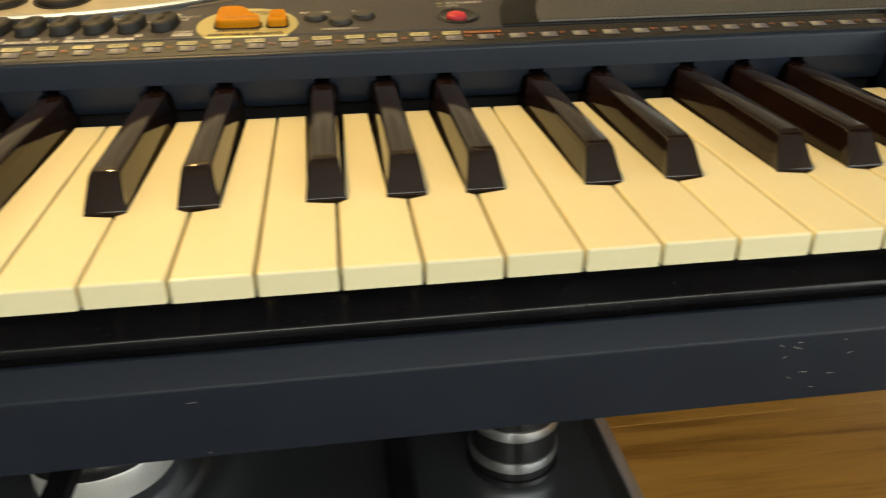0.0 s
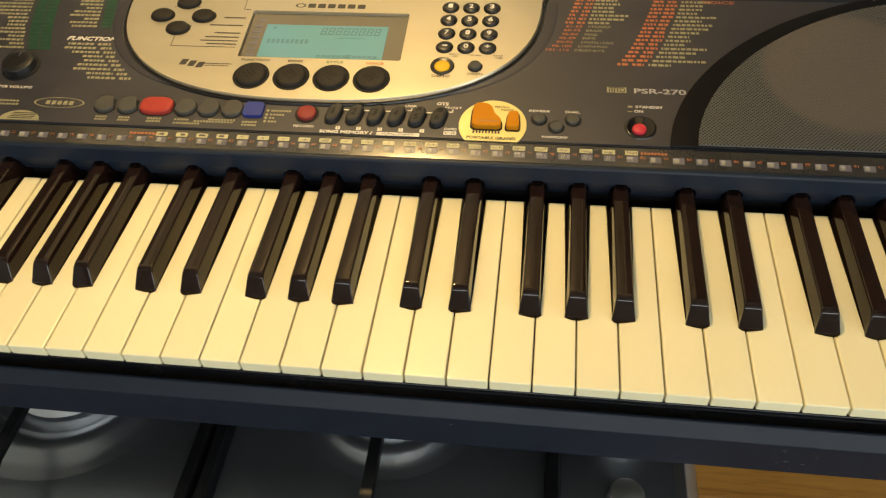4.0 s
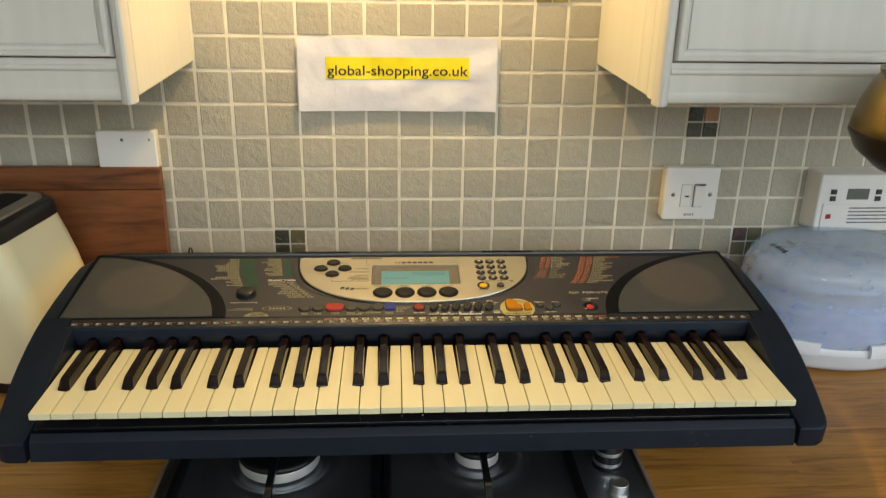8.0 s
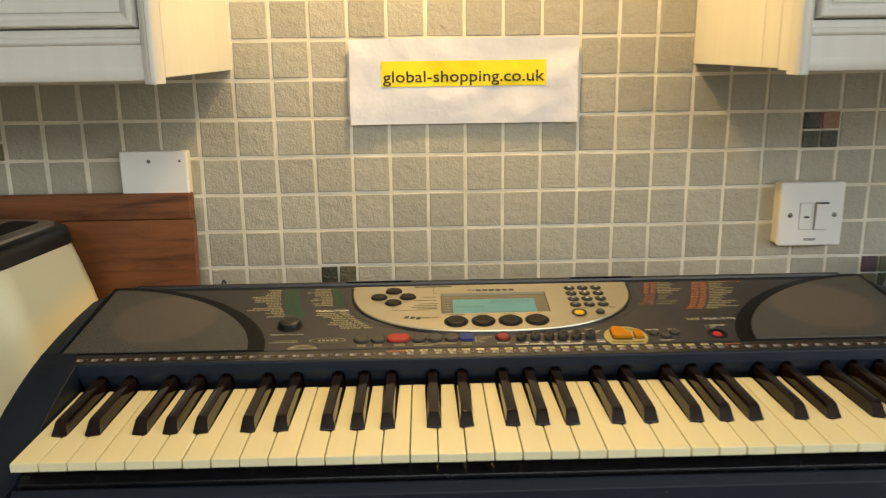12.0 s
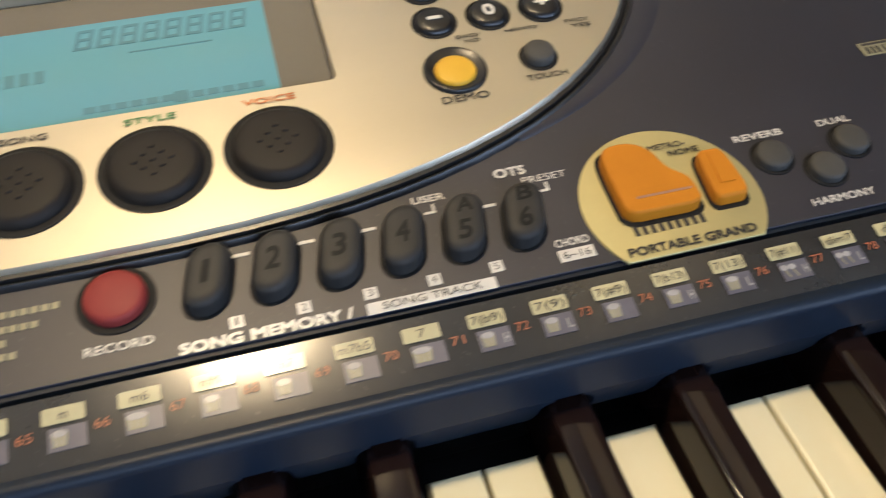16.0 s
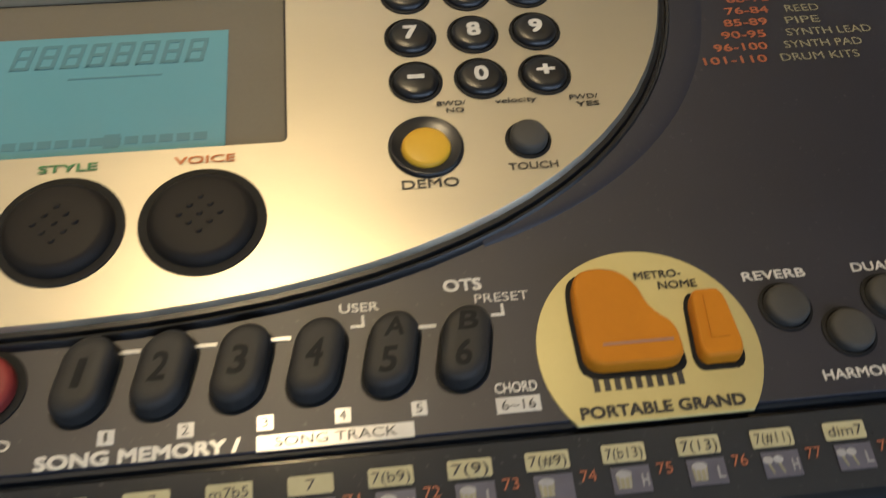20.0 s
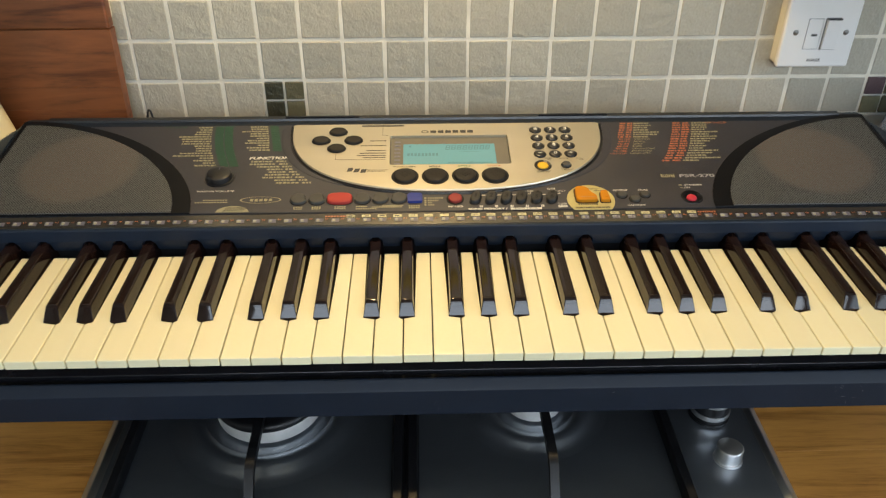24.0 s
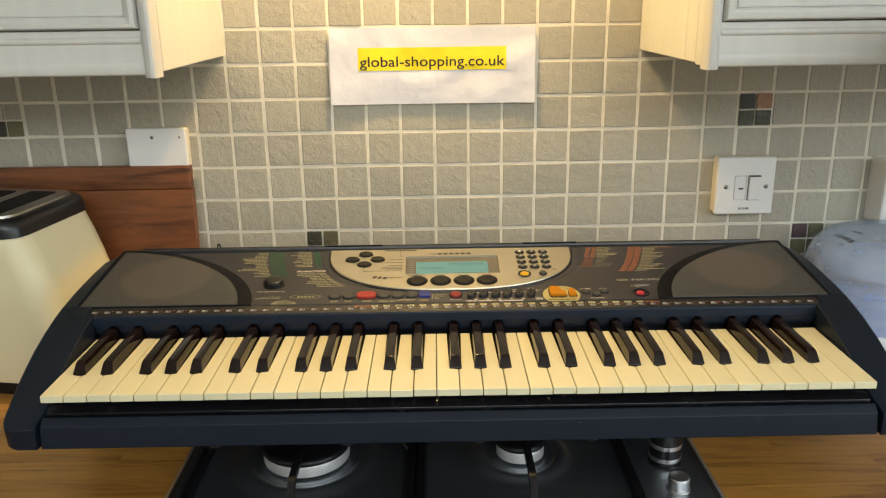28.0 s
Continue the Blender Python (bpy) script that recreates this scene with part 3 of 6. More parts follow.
def wall_cabinet(inner, outer, side, label):
    """A wall cabinet whose bare side stands at x = inner; side is -1 to the left of the gap and +1 to its right."""
    x0, x1 = min(inner, outer), max(inner, outer)
    cab = empty("wall_cabinet", ((x0 + x1) / 2, 0.33, 1.318), label, "cabinet", group="wall cabinets")
    front = 0.196
    part("carcass", box(bmesh.new(), x0 + 0.002, x1 - 0.002, front + 0.004, WALL - 0.001, 1.3215, 2.02, 0.001, 1), M_CABINET, cab)
    # bare side panel, one or two boards
    bm = bmesh.new()
    a, b = (inner, inner + 0.0025) if side > 0 else (inner - 0.0025, inner)
    box(bm, a - 0.001, b + 0.001, front + 0.07 if side > 0 else front + 0.012, WALL - 0.001, 1.3212, 2.02, 0.0012, 1)
    part("side_panel", bm, M_CABSIDE, cab, "cream painted side panel")
    if side > 0:
        part("side_strip", box(bmesh.new(), a - 0.001, b + 0.001, front + 0.030, front + 0.069, 1.3212, 2.02, 0.0012, 1), M_CABSIDE, cab)
        part("side_strip", box(bmesh.new(), a - 0.001, b + 0.001, front + 0.006, front + 0.029, 1.3192, 2.02, 0.0012, 1), M_CABSIDE, cab)
    # moulded corner post
    def post(u):
        return inner + side * u
    sec = [(-0.0030, front + 0.0045), (-0.0034, front - 0.006), (-0.0026, front - 0.0125), (-0.0006, front - 0.0165), (0.0020, front - 0.0180), (0.0055, front - 0.0180), (0.0070, front - 0.0165), (0.0078, front - 0.0150), (0.0095, front - 0.0150), (0.0120, front - 0.0138), (0.0150, front - 0.0110), (0.0168, front - 0.0100), (0.0168, front + 0.0045)]
    sec = [(u * 0.78, y) for u, y in sec]
    bm = loft(bmesh.new(), [[(post(u), y, z) for u, y in sec] for z in (1.3162, 2.02)])
    part("raw_edge", box(bmesh.new(), min(post(-0.0012), post(0.004)), max(post(-0.0012), post(0.004)), front + 0.0046, front + 0.0066, 1.316, 2.02), M_RAWEDGE, cab, "bare reddish board edge", smooth=False)
    part("corner_post", bm, M_CABINET, cab, "moulded corner post")
    # light rail under the door
    p0, p1 = sorted((inner + side * 0.0134, outer))
    rail = [(front + 0.004, 1.3185), (front - 0.007, 1.3185), (front - 0.0092, 1.3205), (front - 0.0095, 1.326), (front - 0.0092, 1.331), (front - 0.008, 1.3335),
            (front - 0.008, 1.3525), (front - 0.0105, 1.354), (front - 0.0115, 1.3565), (front - 0.0105, 1.359), (front - 0.008, 1.3605), (front - 0.008, 1.367), (front + 0.004, 1.367)]
    part("light_rail", along_x(bmesh.new(), rail, p0, p1), M_CABINET, cab)
    # framed doors
    d0, w = inner + side * 0.0150, 0.31
    for k in range(2):
        a, b = sorted((d0 + side * k * (w + 0.003), d0 + side * (k * (w + 0.003) + w)))
        door = part("door", box(bmesh.new(), a, b, front - 0.006, front + 0.003, 1.3685, 2.0, 0.002, 2), M_CABINET, cab, "moulded painted door")
        bm = bmesh.new()
        moulded(bm, a, b, 1.3685, 2.0, front - 0.006, ((0.0, 0.0), (0.0015, 0.010), (0.003, 0.0115), (0.0065, 0.0115), (0.009, 0.0075), (0.0115, 0.0065), (0.013, 0.003), (0.0145, 0.0025), (0.0145, 0.0045), (0.016, 0.005)))
        part("moulding", bm, M_CABINET, door)
        if side > 0 and k == 0:
            part("door_knob", lathe(bmesh.new(), [(0, 0.026), (0.008, 0.0255), (0.0135, 0.022), (0.0152, 0.017), (0.0130, 0.012), (0.0075, 0.009), (0.006, 0.004), (0.009, 0.0), (0, 0.0)], pose(0.355, front - 0.009, 1.479, 90, 0, 0), 28), M_TRIM, door, "round black knob")
    return cab


wall_cabinet(-0.330, -1.30, -1, "cream painted wall cabinet with moulded doors")
wall_cabinet(0.2845, 1.26, 1, "cream painted wall cabinet with a two-board side")


# ---- gas hob ----
DECK = 0.905
hob = empty("gas_hob", (-0.02, 0.17, TOP), "stainless steel gas hob with black iron pan supports", "hob")
HX0, HX1, HY0, HY1 = -0.313, 0.2745, -0.087, 0.425
bm = bmesh.new()
rings = []
for inset, z in ((0.0, TOP + 0.0005), (0.0, TOP + 0.002), (0.0015, TOP + 0.0045), (0.0085, DECK + 0.0015), (0.0105, DECK + 0.0018), (0.013, DECK), (0.016, DECK)):
    rings.append([(x, y, z) for x, y in rect(HX0 + inset, HX1 - inset, HY0 + inset, HY1 - inset, max(0.012 - inset * 0.4, 0.005))])
loft(bm, rings, caps=False)
part("rim", bm, M_STEEL, hob, "polished pressed rim")
bm = bmesh.new()
prism(bm, rect(HX0 + 0.0155, HX1 - 0.0155, HY0 + 0.0155, HY1 - 0.0155, 0.008), TOP + 0.001, DECK + 0.0002)
part("deck", bm, M_DECK, hob, "dull brushed steel deck")


def burner(x, y, r, halo):
    b = part("burner", lathe(bmesh.new(), [(0, DECK), (r + 0.014, DECK), (r + 0.013, DECK + 0.0038), (r + 0.004, DECK + 0.0034), (r + 0.002, DECK + 0.003), (0, DECK + 0.003)], Matrix.Translation((x, y, 0))), M_DECK, hob)
    part("pressed_dish", lathe(bmesh.new(), [(r + 0.010, DECK + 0.0034), (r + 0.016, DECK + 0.0062), (r + 0.021, DECK + 0.0064), (r + 0.026, DECK + 0.0052), (halo - 0.005, DECK + 0.0018), (halo + 0.001, DECK + 0.0007), (halo + 0.008, DECK + 0.0001)], Matrix.Translation((x, y, 0)), 64), M_DECK, b, "raised ring pressed into the steel")
    part("flame_ring", lathe(bmesh.new(), [(r - 0.004, DECK + 0.004), (r, DECK + 0.006), (r, DECK + 0.017), (r - 0.002, DECK + 0.019), (0, DECK + 0.019)], Matrix.Translation((x, y, 0)), 48), M_ALU, b, "bare aluminium ring")
    part("cap", lathe(bmesh.new(), [(0, DECK + 0.019), (r + 0.001, DECK + 0.019), (r + 0.001, DECK + 0.023), (r - 0.003, DECK + 0.027), (0, DECK + 0.028)], Matrix.Translation((x, y, 0)), 48), M_IRON, b, "black enamelled cap")


burner(-0.170, 0.062, 0.0475, 0.085)
burner(0.068, 0.060, 0.0265, 0.060)
burner(-0.170, 0.285, 0.036, 0.060)
burner(0.068, 0.285, 0.036, 0.060)


def pan_support(x0, x1, cx, near):
    bm = bmesh.new()
    outer, inner = rect(x0, x1, -0.0735, 0.405, 0.011), rect(x0 + 0.0105, x1 - 0.0105, -0.063, 0.3945, 0.005)
    o0 = [(x, y, DECK + 0.001) for x, y in outer]
    o1 = [(x, y, DECK + 0.0085) for x, y in outer]
    o2 = [(x + (0.002 if x < (x0 + x1) / 2 else -0.002), y + (0.002 if y < 0.17 else -0.002), DECK + 0.0115) for x, y in outer]
    i2 = [(x - (0.002 if x < (x0 + x1) / 2 else -0.002), y - (0.002 if y < 0.17 else -0.002), DECK + 0.0115) for x, y in inner]
    i1 = [(x, y, DECK + 0.0085) for x, y in inner]
    i0 = [(x, y, DECK + 0.001) for x, y in inner]
    loft(bm, [o0, o1, o2, i2, i1, i0, o0], caps=False)
    bmesh.ops.remove_doubles(bm, verts=bm.verts, dist=1e-6)
    ps = part("pan_support", bm, M_IRON, hob, "black enamelled iron pan support")
    for y0, y1 in ((-0.068, near), (0.40, 0.31)):
        s = 1 if y1 > y0 else -1
        path = [(cx, y0, DECK + 0.006), (cx, y0 + s * 0.006, DECK + 0.014), (cx, y0 + s * 0.026, DECK + 0.0365), (cx, y0 + s * 0.034, DECK + 0.0395), (cx, y1, DECK + 0.040)]
        bm = bmesh.new()
        rings = []
        for i, (x, y, z) in enumerate(path):
            rings.append([(x - 0.0042, y, z - 0.0045), (x + 0.0042, y, z - 0.0045), (x + 0.0036, y, z), (x - 0.0036, y, z)])
        loft(bm, rings)
        part("finger", bm, M_IRON, ps)
    for s, xe in ((1, x0 + 0.005), (-1, x1 - 0.005)):
        for yy in (near + 0.030, 0.285):
            bm = bmesh.new()
            xin = cx - s * 0.030
            rings = [[(x, yy - 0.0042, z - 0.0045), (x, yy + 0.0042, z - 0.0045), (x, yy + 0.0036, z), (x, yy - 0.0036, z)] for x, z in
                     ((xe, DECK + 0.006), (xe + s * 0.005, DECK + 0.014), (xe + s * 0.022, DECK + 0.0365), (xe + s * 0.03, DECK + 0.0395), (xin, DECK + 0.040))]
            loft(bm, rings)
            part("finger", bm, M_IRON, ps)
    for yy in (-0.0685,):
        for fx in (x0 + 0.05, x1 - 0.05):
            part("lug", box(bmesh.new(), fx - 0.006, fx + 0.006, yy - 0.0065, yy + 0.002, DECK, DECK + 0.010, 0.001, 1), M_IRON, ps)
    return ps


pan_support(-0.2885, -0.0485, -0.1685, 0.035)
pan_support(-0.0465, 0.1865, 0.0705, 0.045)


def knob(x, y, r, h, banded):
    k = part("control_knob", lathe(bmesh.new(), [(0, DECK), (r + 0.0015, DECK), (r + 0.001, DECK + 0.002), (r, DECK + 0.0022), (r, DECK + h - 0.0012), (r - 0.0012, DECK + h), (0, DECK + h)], Matrix.Translation((x, y, 0))),
             M_BLACK if banded else M_CHROME, hob, "black knob with two chrome bands" if banded else "small satin chrome button")
    if banded:
        for z0, z1 in ((DECK + 0.006, DECK + 0.0105), (DECK + 0.021, DECK + 0.0255)):
            part("chrome_band", lathe(bmesh.new(), [(r - 0.001, z0), (r + 0.0006, z0), (r + 0.0009, (z0 + z1) / 2), (r + 0.0006, z1), (r - 0.001, z1)], Matrix.Translation((x, y, 0))), M_CHROME, k)


knob(0.2265, -0.008, 0.0110, 0.0150, False)
knob(0.2265, 0.045, 0.0168, 0.040, True)
knob(0.2265, 0.120, 0.0168, 0.040, True)
knob(0.2265, 0.195, 0.0168, 0.040, True)


# ---- chopping board, wall plates ----
board = empty("chopping_board", (-0.665, 0.452, TOP + 0.0005), "reddish brown wooden chopping board leaning on the tiles", "chopping board")
board.matrix_basis = pose(-0.665, 0.452, TOP + 0.0005, -3.2, 0, 0)
for z0, z1 in ((0.0, 0.1350), (0.1351, 0.1630), (0.1631, 0.2320), (0.2321, 0.268)):
    link("plank", mesh_of("plank", box(bmesh.new(), -0.275, 0.275, -0.009, 0.009, z0, z1, 0.0030 if z1 == 0.268 else 0.0003, 2), M_BOARD), board)

plate = empty("blank_wall_plate", (-0.4375, WALL, 1.166), "white plastic blanking plate on a cream wall box", "wall plate")
part("back_box", box(bmesh.new(), -0.4800, -0.3930, 0.470, WALL - 0.002, 1.134, 1.2178, 0.003, 2), M_SOCKETEDGE, plate)
pl = part("face_plate", box(bmesh.new(), -0.4812, -0.3922, 0.463, 0.470, 1.133, 1.2188, 0.0025, 3), M_SOCKET, plate)
for sx, sr in ((-0.4425, 1.35), (-0.4020, 0.9)):
    part("screw", lathe(bmesh.new(), [(0, 0.0006), (0.0012 * sr, 0.0006), (0.0019 * sr, 0)], pose(sx, 0.4629, 1.2055, 90, 0, 0), 14), M_SCREW, pl)

sw = empty("boiler_switch", (0.4505, WALL, 1.1172), "white fused switch plate with a rocker on a cream wall box", "switch")
part("back_box", box(bmesh.new(), 0.4070, 0.4935, 0.468, WALL - 0.002, 1.0752, 1.1617, 0.003, 2), M_SOCKETEDGE, sw)
fp = part("face_plate", box(bmesh.new(), 0.4060, 0.4945, 0.459, 0.468, 1.0742, 1.1627, 0.003, 3), M_SOCKET, sw)
part("fuse_carrier", box(bmesh.new(), 0.4335, 0.4505, 0.4578, 0.4592, 1.0977, 1.1342, 0.0008, 1), M_SOCKET, fp)
part("fuse_slot", box(bmesh.new(), 0.4395, 0.4465, 0.4570, 0.4580, 1.1137, 1.1162, 0.0003, 1), M_GREYBTN, fp)
bm = bmesh.new()
loft(bm, [[(0.4545, 0.4585, 1.0972), (0.4715, 0.4585, 1.0972), (0.4715, 0.4592, 1.1342), (0.4545, 0.4592, 1.1342)],
          [(0.4547, 0.4560, 1.0977), (0.4713, 0.4560, 1.0977), (0.4713, 0.4530, 1.1337), (0.4547, 0.4530, 1.1337)]])
rk = part("rocker", bm, M_SOCKET, fp, smooth=False)
# dark plate painting the rocker's gap and the shadow line beside it
part("rocker_frame", box(bmesh.new(), 0.4537, 0.4723, 0.4587, 0.4595, 1.0964, 1.1350), M_GREYBTN, fp, "thin dark frame for the gap and shadow line round the rocker", smooth=False)
part("fuse_frame", box(bmesh.new(), 0.4331, 0.4509, 0.4587, 0.4595, 1.0973, 1.1346), M_INKGREY, fp, smooth=False)
part("on_mark", box(bmesh.new(), 0.4550, 0.4710, 0.4540, 0.4590, 1.1335, 1.1355), M_BLACK, fp, "dark mark over the rocker")
for sx in (0.4205, 0.4815):
    part("screw", lathe(bmesh.new(), [(0, 0.0008), (0.0024, 0.0008), (0.0034, 0)], pose(sx, 0.4588, 1.1177, 90, 0, 0), 16), M_SCREW, fp)
bm = bmesh.new()
write(bm, "BOILER", 0.4505, 1.0837, 0.0165, 0.0034, 0, Matrix(((1, 0, 0, 0), (0, 0, 1, 0.4586), (0, 1, 0, 0), (0, 0, 0, 1))), bold=0.02)
part("lettering", bm, M_INKDARK, fp, "small dark word", smooth=False)

tm = empty("heating_timer", (0.7390, WALL, 1.10), "white wall-mounted heating timer with a grey display", "heating timer")
bm = bmesh.new()
loft(bm, [[(x, WALL - 0.002, z) for x, z in rect(0.6520, 0.8340, 1.056, 1.158, 0.006)], [(x, 0.450, z) for x, z in rect(0.6560, 0.8300, 1.058, 1.156, 0.006)], [(x, 0.446, z) for x, z in rect(0.6600, 0.8260, 1.061, 1.153, 0.005)]])
case = part("case", bm, M_SOCKET, tm)
part("flap", box(bmesh.new(), 0.6660, 0.8240, 0.4435, 0.4465, 1.060, 1.1055, 0.001, 2), M_SOCKET, case)
part("display", box(bmesh.new(), 0.7040, 0.7400, 0.4445, 0.4465, 1.113, 1.131, 0.0005, 1), M_GREYLCD, case, "dark grey display")
for bx in (0.6805, 0.7560):
    for bz in (1.1145, 1.1260):
        part("push_button", box(bmesh.new(), bx - 0.0045, bx + 0.0045, 0.4432, 0.4465, bz - 0.004, bz + 0.004, 0.0008, 2), M_GREYBTN, case)
part("red_key", box(bmesh.new(), 0.6730, 0.6815, 0.4422, 0.4440, 1.0805, 1.0885, 0.0006, 1), M_RED, case)
for k in range(5):
    part("instruction_line", box(bmesh.new(), 0.7100, 0.8140, 0.4430, 0.4436, 1.098 - 0.0062 * k, 1.1000 - 0.0062 * k), M_INKGREY, case)


# ---- paper sign ----
bm = bmesh.new()
nx, nz = 44, 16
g = [[None] * (nz + 1) for _ in range(nx + 1)]
for i in range(nx + 1):
    for j in range(nz + 1):
        u, v = i / nx, j / nz
        x, z = -0.1745 + 0.3025 * u + 0.001 * v * (1 - u), 1.2478 + 0.1105 * v
        wob = 0.0030 * noise.noise((u * 5.0, v * 2.2, 3.1)) + 0.0019 * noise.noise((u * 13, v * 5, 7.7))
        curl = 0.004 * (abs(u - 0.5) * 2) ** 8 * (1 - v) + 0.0018 * (1 - v)
        g[i][j] = bm.verts.new((x, WALL - 0.0084 - curl - wob, z))
for i in range(nx):
    for j in range(nz):
        bm.faces.new((g[i][j], g[i + 1][j], g[i + 1][j + 1], g[i][j + 1]))
gv = list(bm.verts)
ext = bmesh.ops.extrude_face_region(bm, geom=list(bm.faces))
bmesh.ops.translate(bm, vec=(0, 0.00025, 0), verts=[v for v in ext["geom"] if isinstance(v, bmesh.types.BMVert)])
sign = tagged(part("paper_sign", bm, M_PAPER), "creased white paper sign with highlighted lettering stuck to the tiles", "sign")


def paper_y(x, z):
    u, v = (x + 0.1745) / 0.3025, (z - 1.2478) / 0.1105
    return WALL - 0.0084 - 0.004 * (abs(u - 0.5) * 2) ** 8 * (1 - v) - 0.0018 * (1 - v) - 0.0030 * noise.noise((u * 5.0, v * 2.2, 3.1)) - 0.0019 * noise.noise((u * 13, v * 5, 7.7))


bm = bmesh.new()
cols = [-0.1325 + 0.2180 * i / 40 for i in range(41)]
g = [[bm.verts.new((x, paper_y(x, z) - 0.0008, z)) for z in (1.2968, 1.305, 1.313, 1.321, 1.3298)] for x in cols]
for a, b in zip(g, g[1:]):
    for j in range(4):
        bm.faces.new((a[j], b[j], b[j + 1], a[j + 1]))
part("highlighter_band", bm, M_HILITE, sign, "yellow highlighter stroke")
bm = bmesh.new()
write(bm, "global-shopping.co.uk", -0.0235, 1.3100, 0.2135, 0.0150, 0, Matrix(((1, 0, 0, 0), (0, 0, 1, 0), (0, 1, 0, 0), (0, 0, 0, 1))), bold=0.008)
for v in bm.verts:
    v.co.y = paper_y(v.co.x, v.co.z) - 0.0013
part("lettering", bm, M_TEXTINK, sign, "dark printed lettering", smooth=False)
for x, z in ((0.123, 1.352), (-0.169, 1.352)):
    part("putty_blob", lathe(bmesh.new(), [(0, 0.0042), (0.003, 0.0038), (0.0042, 0)], pose(x, WALL - 0.0030, z, 90, 0, 0), 12), M_PUTTY, sign)


# ---- toaster ----
TO = empty("toaster", (-0.6225, 0.340, TOP), "cream enamelled toaster with a black rim", "toaster")
TQ = pose(-0.6225, 0.340, TOP, 0, 0, -9) @ Matrix.Diagonal((1, 1, 1.03, 1))


def shell(half_x, half_y, r, z, n=8):
    return [tuple(TQ @ Vector((x, y, z))) for x, y in rect(-half_x, half_x, -half_y, half_y, r, n)]


part("base", loft(bmesh.new(), [shell(0.128, 0.083, 0.030, 0.0), shell(0.130, 0.085, 0.031, 0.003), shell(0.130, 0.085, 0.031, 0.016), shell(0.126, 0.082, 0.030, 0.018)]), M_BLACK, TO)
prof = [(0.134, 0.086, 0.018), (0.136, 0.0875, 0.024), (0.1355, 0.0880, 0.05), (0.130, 0.0885, 0.085), (0.1215, 0.0885, 0.12), (0.1115, 0.0885, 0.155), (0.1005, 0.0885, 0.185), (0.0925, 0.0880, 0.205), (0.0870, 0.0870, 0.217)]
part("body", loft(bmesh.new(), [shell(a, b, 0.034, z) for a, b, z in prof]), M_CREAM, TO, "glossy cream enamel shell")
part("rim", loft(bmesh.new(), [shell(0.0895, 0.0890, 0.030, 0.213), shell(0.088, 0.0885, 0.030, 0.224), shell(0.085, 0.087, 0.030, 0.232), shell(0.080, 0.083, 0.029, 0.2355), shell(0.060, 0.070, 0.024, 0.2355)]), M_BLACK, TO, "black plastic rim")
part("top_plate", loft(bmesh.new(), [shell(0.0735, 0.0785, 0.027, 0.2350), shell(0.0725, 0.0775, 0.026, 0.2385), shell(0.060, 0.070, 0.020, 0.2385)]), M_SLOTSTEEL, TO, "steel slot plate")
for sx in (-0.031, 0.031):
    bm = bmesh.new()
    prism(bm, rect(sx - 0.0205, sx + 0.0205, -0.064, 0.064, 0.006), 0.2375, 0.2391, TQ)
    part("bread_slot", bm, M_NUMERAL, TO, "dark bread slot")
bm = bmesh.new()
prism(bm, rect(-0.030, 0.030, 0, 0.125, 0.012), 0, 0.003, TQ @ pose(-0.055, -0.0885, 0.026, 90, 0, 0))
cp = part("control_panel", bm, M_SLOTSTEEL, TO, "steel control panel with a black edge")
bm = bmesh.new()
prism(bm, rect(-0.033, 0.033, -0.003, 0.128, 0.014), -0.001, 0.0015, TQ @ pose(-0.055, -0.0885, 0.026, 90, 0, 0))
part("panel_edge", bm, M_BLACK, cp)


# ---- steriliser tub ----
ST = empty("steriliser_tub", (0.668, 0.372, TOP), "frosted plastic steriliser tub with a clear lid and white clips", "tub")
SM = pose(0.668, 0.372, TOP)
part("tub_base", lathe(bmesh.new(), [(0, 0.002), (0.135, 0.0), (0.146, 0.004), (0.151, 0.012), (0.153, 0.03), (0.150, 0.031), (0.146, 0.016), (0, 0.014)], SM, 56, 1, 0.72), M_TUBBASE, ST, "translucent bluish base")
part("inner_tray", lathe(bmesh.new(), [(0, 0.02), (0.138, 0.02), (0.141, 0.07), (0.138, 0.100), (0.130, 0.106), (0, 0.1065)], SM, 48, 1, 0.72), M_TUB, ST, "blue inner tray")
part("inner_plate", lathe(bmesh.new(), [(0, 0.118), (0.122, 0.118), (0.130, 0.123), (0.126, 0.130), (0, 0.131)], SM, 48, 1, 0.72), M_TUBMILK, ST, "milky bluish inner plate")
lid = part("lid", lathe(bmesh.new(), [(0.154, 0.036), (0.155, 0.040), (0.154, 0.070), (0.150, 0.110), (0.1455, 0.138), (0.137, 0.157), (0.120, 0.169), (0.08, 0.1745), (0, 0.176),
                                      (0, 0.1745), (0.08, 0.173), (0.1192, 0.1675), (0.1356, 0.156), (0.144, 0.137), (0.1485, 0.110), (0.1525, 0.070), (0.1525, 0.037), (0.154, 0.036)], SM, 64, 1, 0.72), M_FROST, ST, "frosted clear lid")
part("lid_flange", lathe(bmesh.new(), [(0.150, 0.031), (0.158, 0.031), (0.1585, 0.036), (0.155, 0.041), (0.150, 0.040)], SM, 64, 1, 0.72), M_TUBWHITE, ST)
for a0, a1 in ((196, 246), (272, 322)):
    rings = []
    for i in range(9):
        a = radians(a0 + (a1 - a0) * i / 8)
        c, s = math.cos(a), math.sin(a)
        rings.append([tuple(SM @ Vector((c * r, s * r * 0.72, z))) for r, z in ((0.158, 0.030), (0.166, 0.031), (0.168, 0.040), (0.163, 0.051), (0.157, 0.051))])
    part("clip", loft(bmesh.new(), rings), M_TUBWHITE, ST, "white plastic clip")
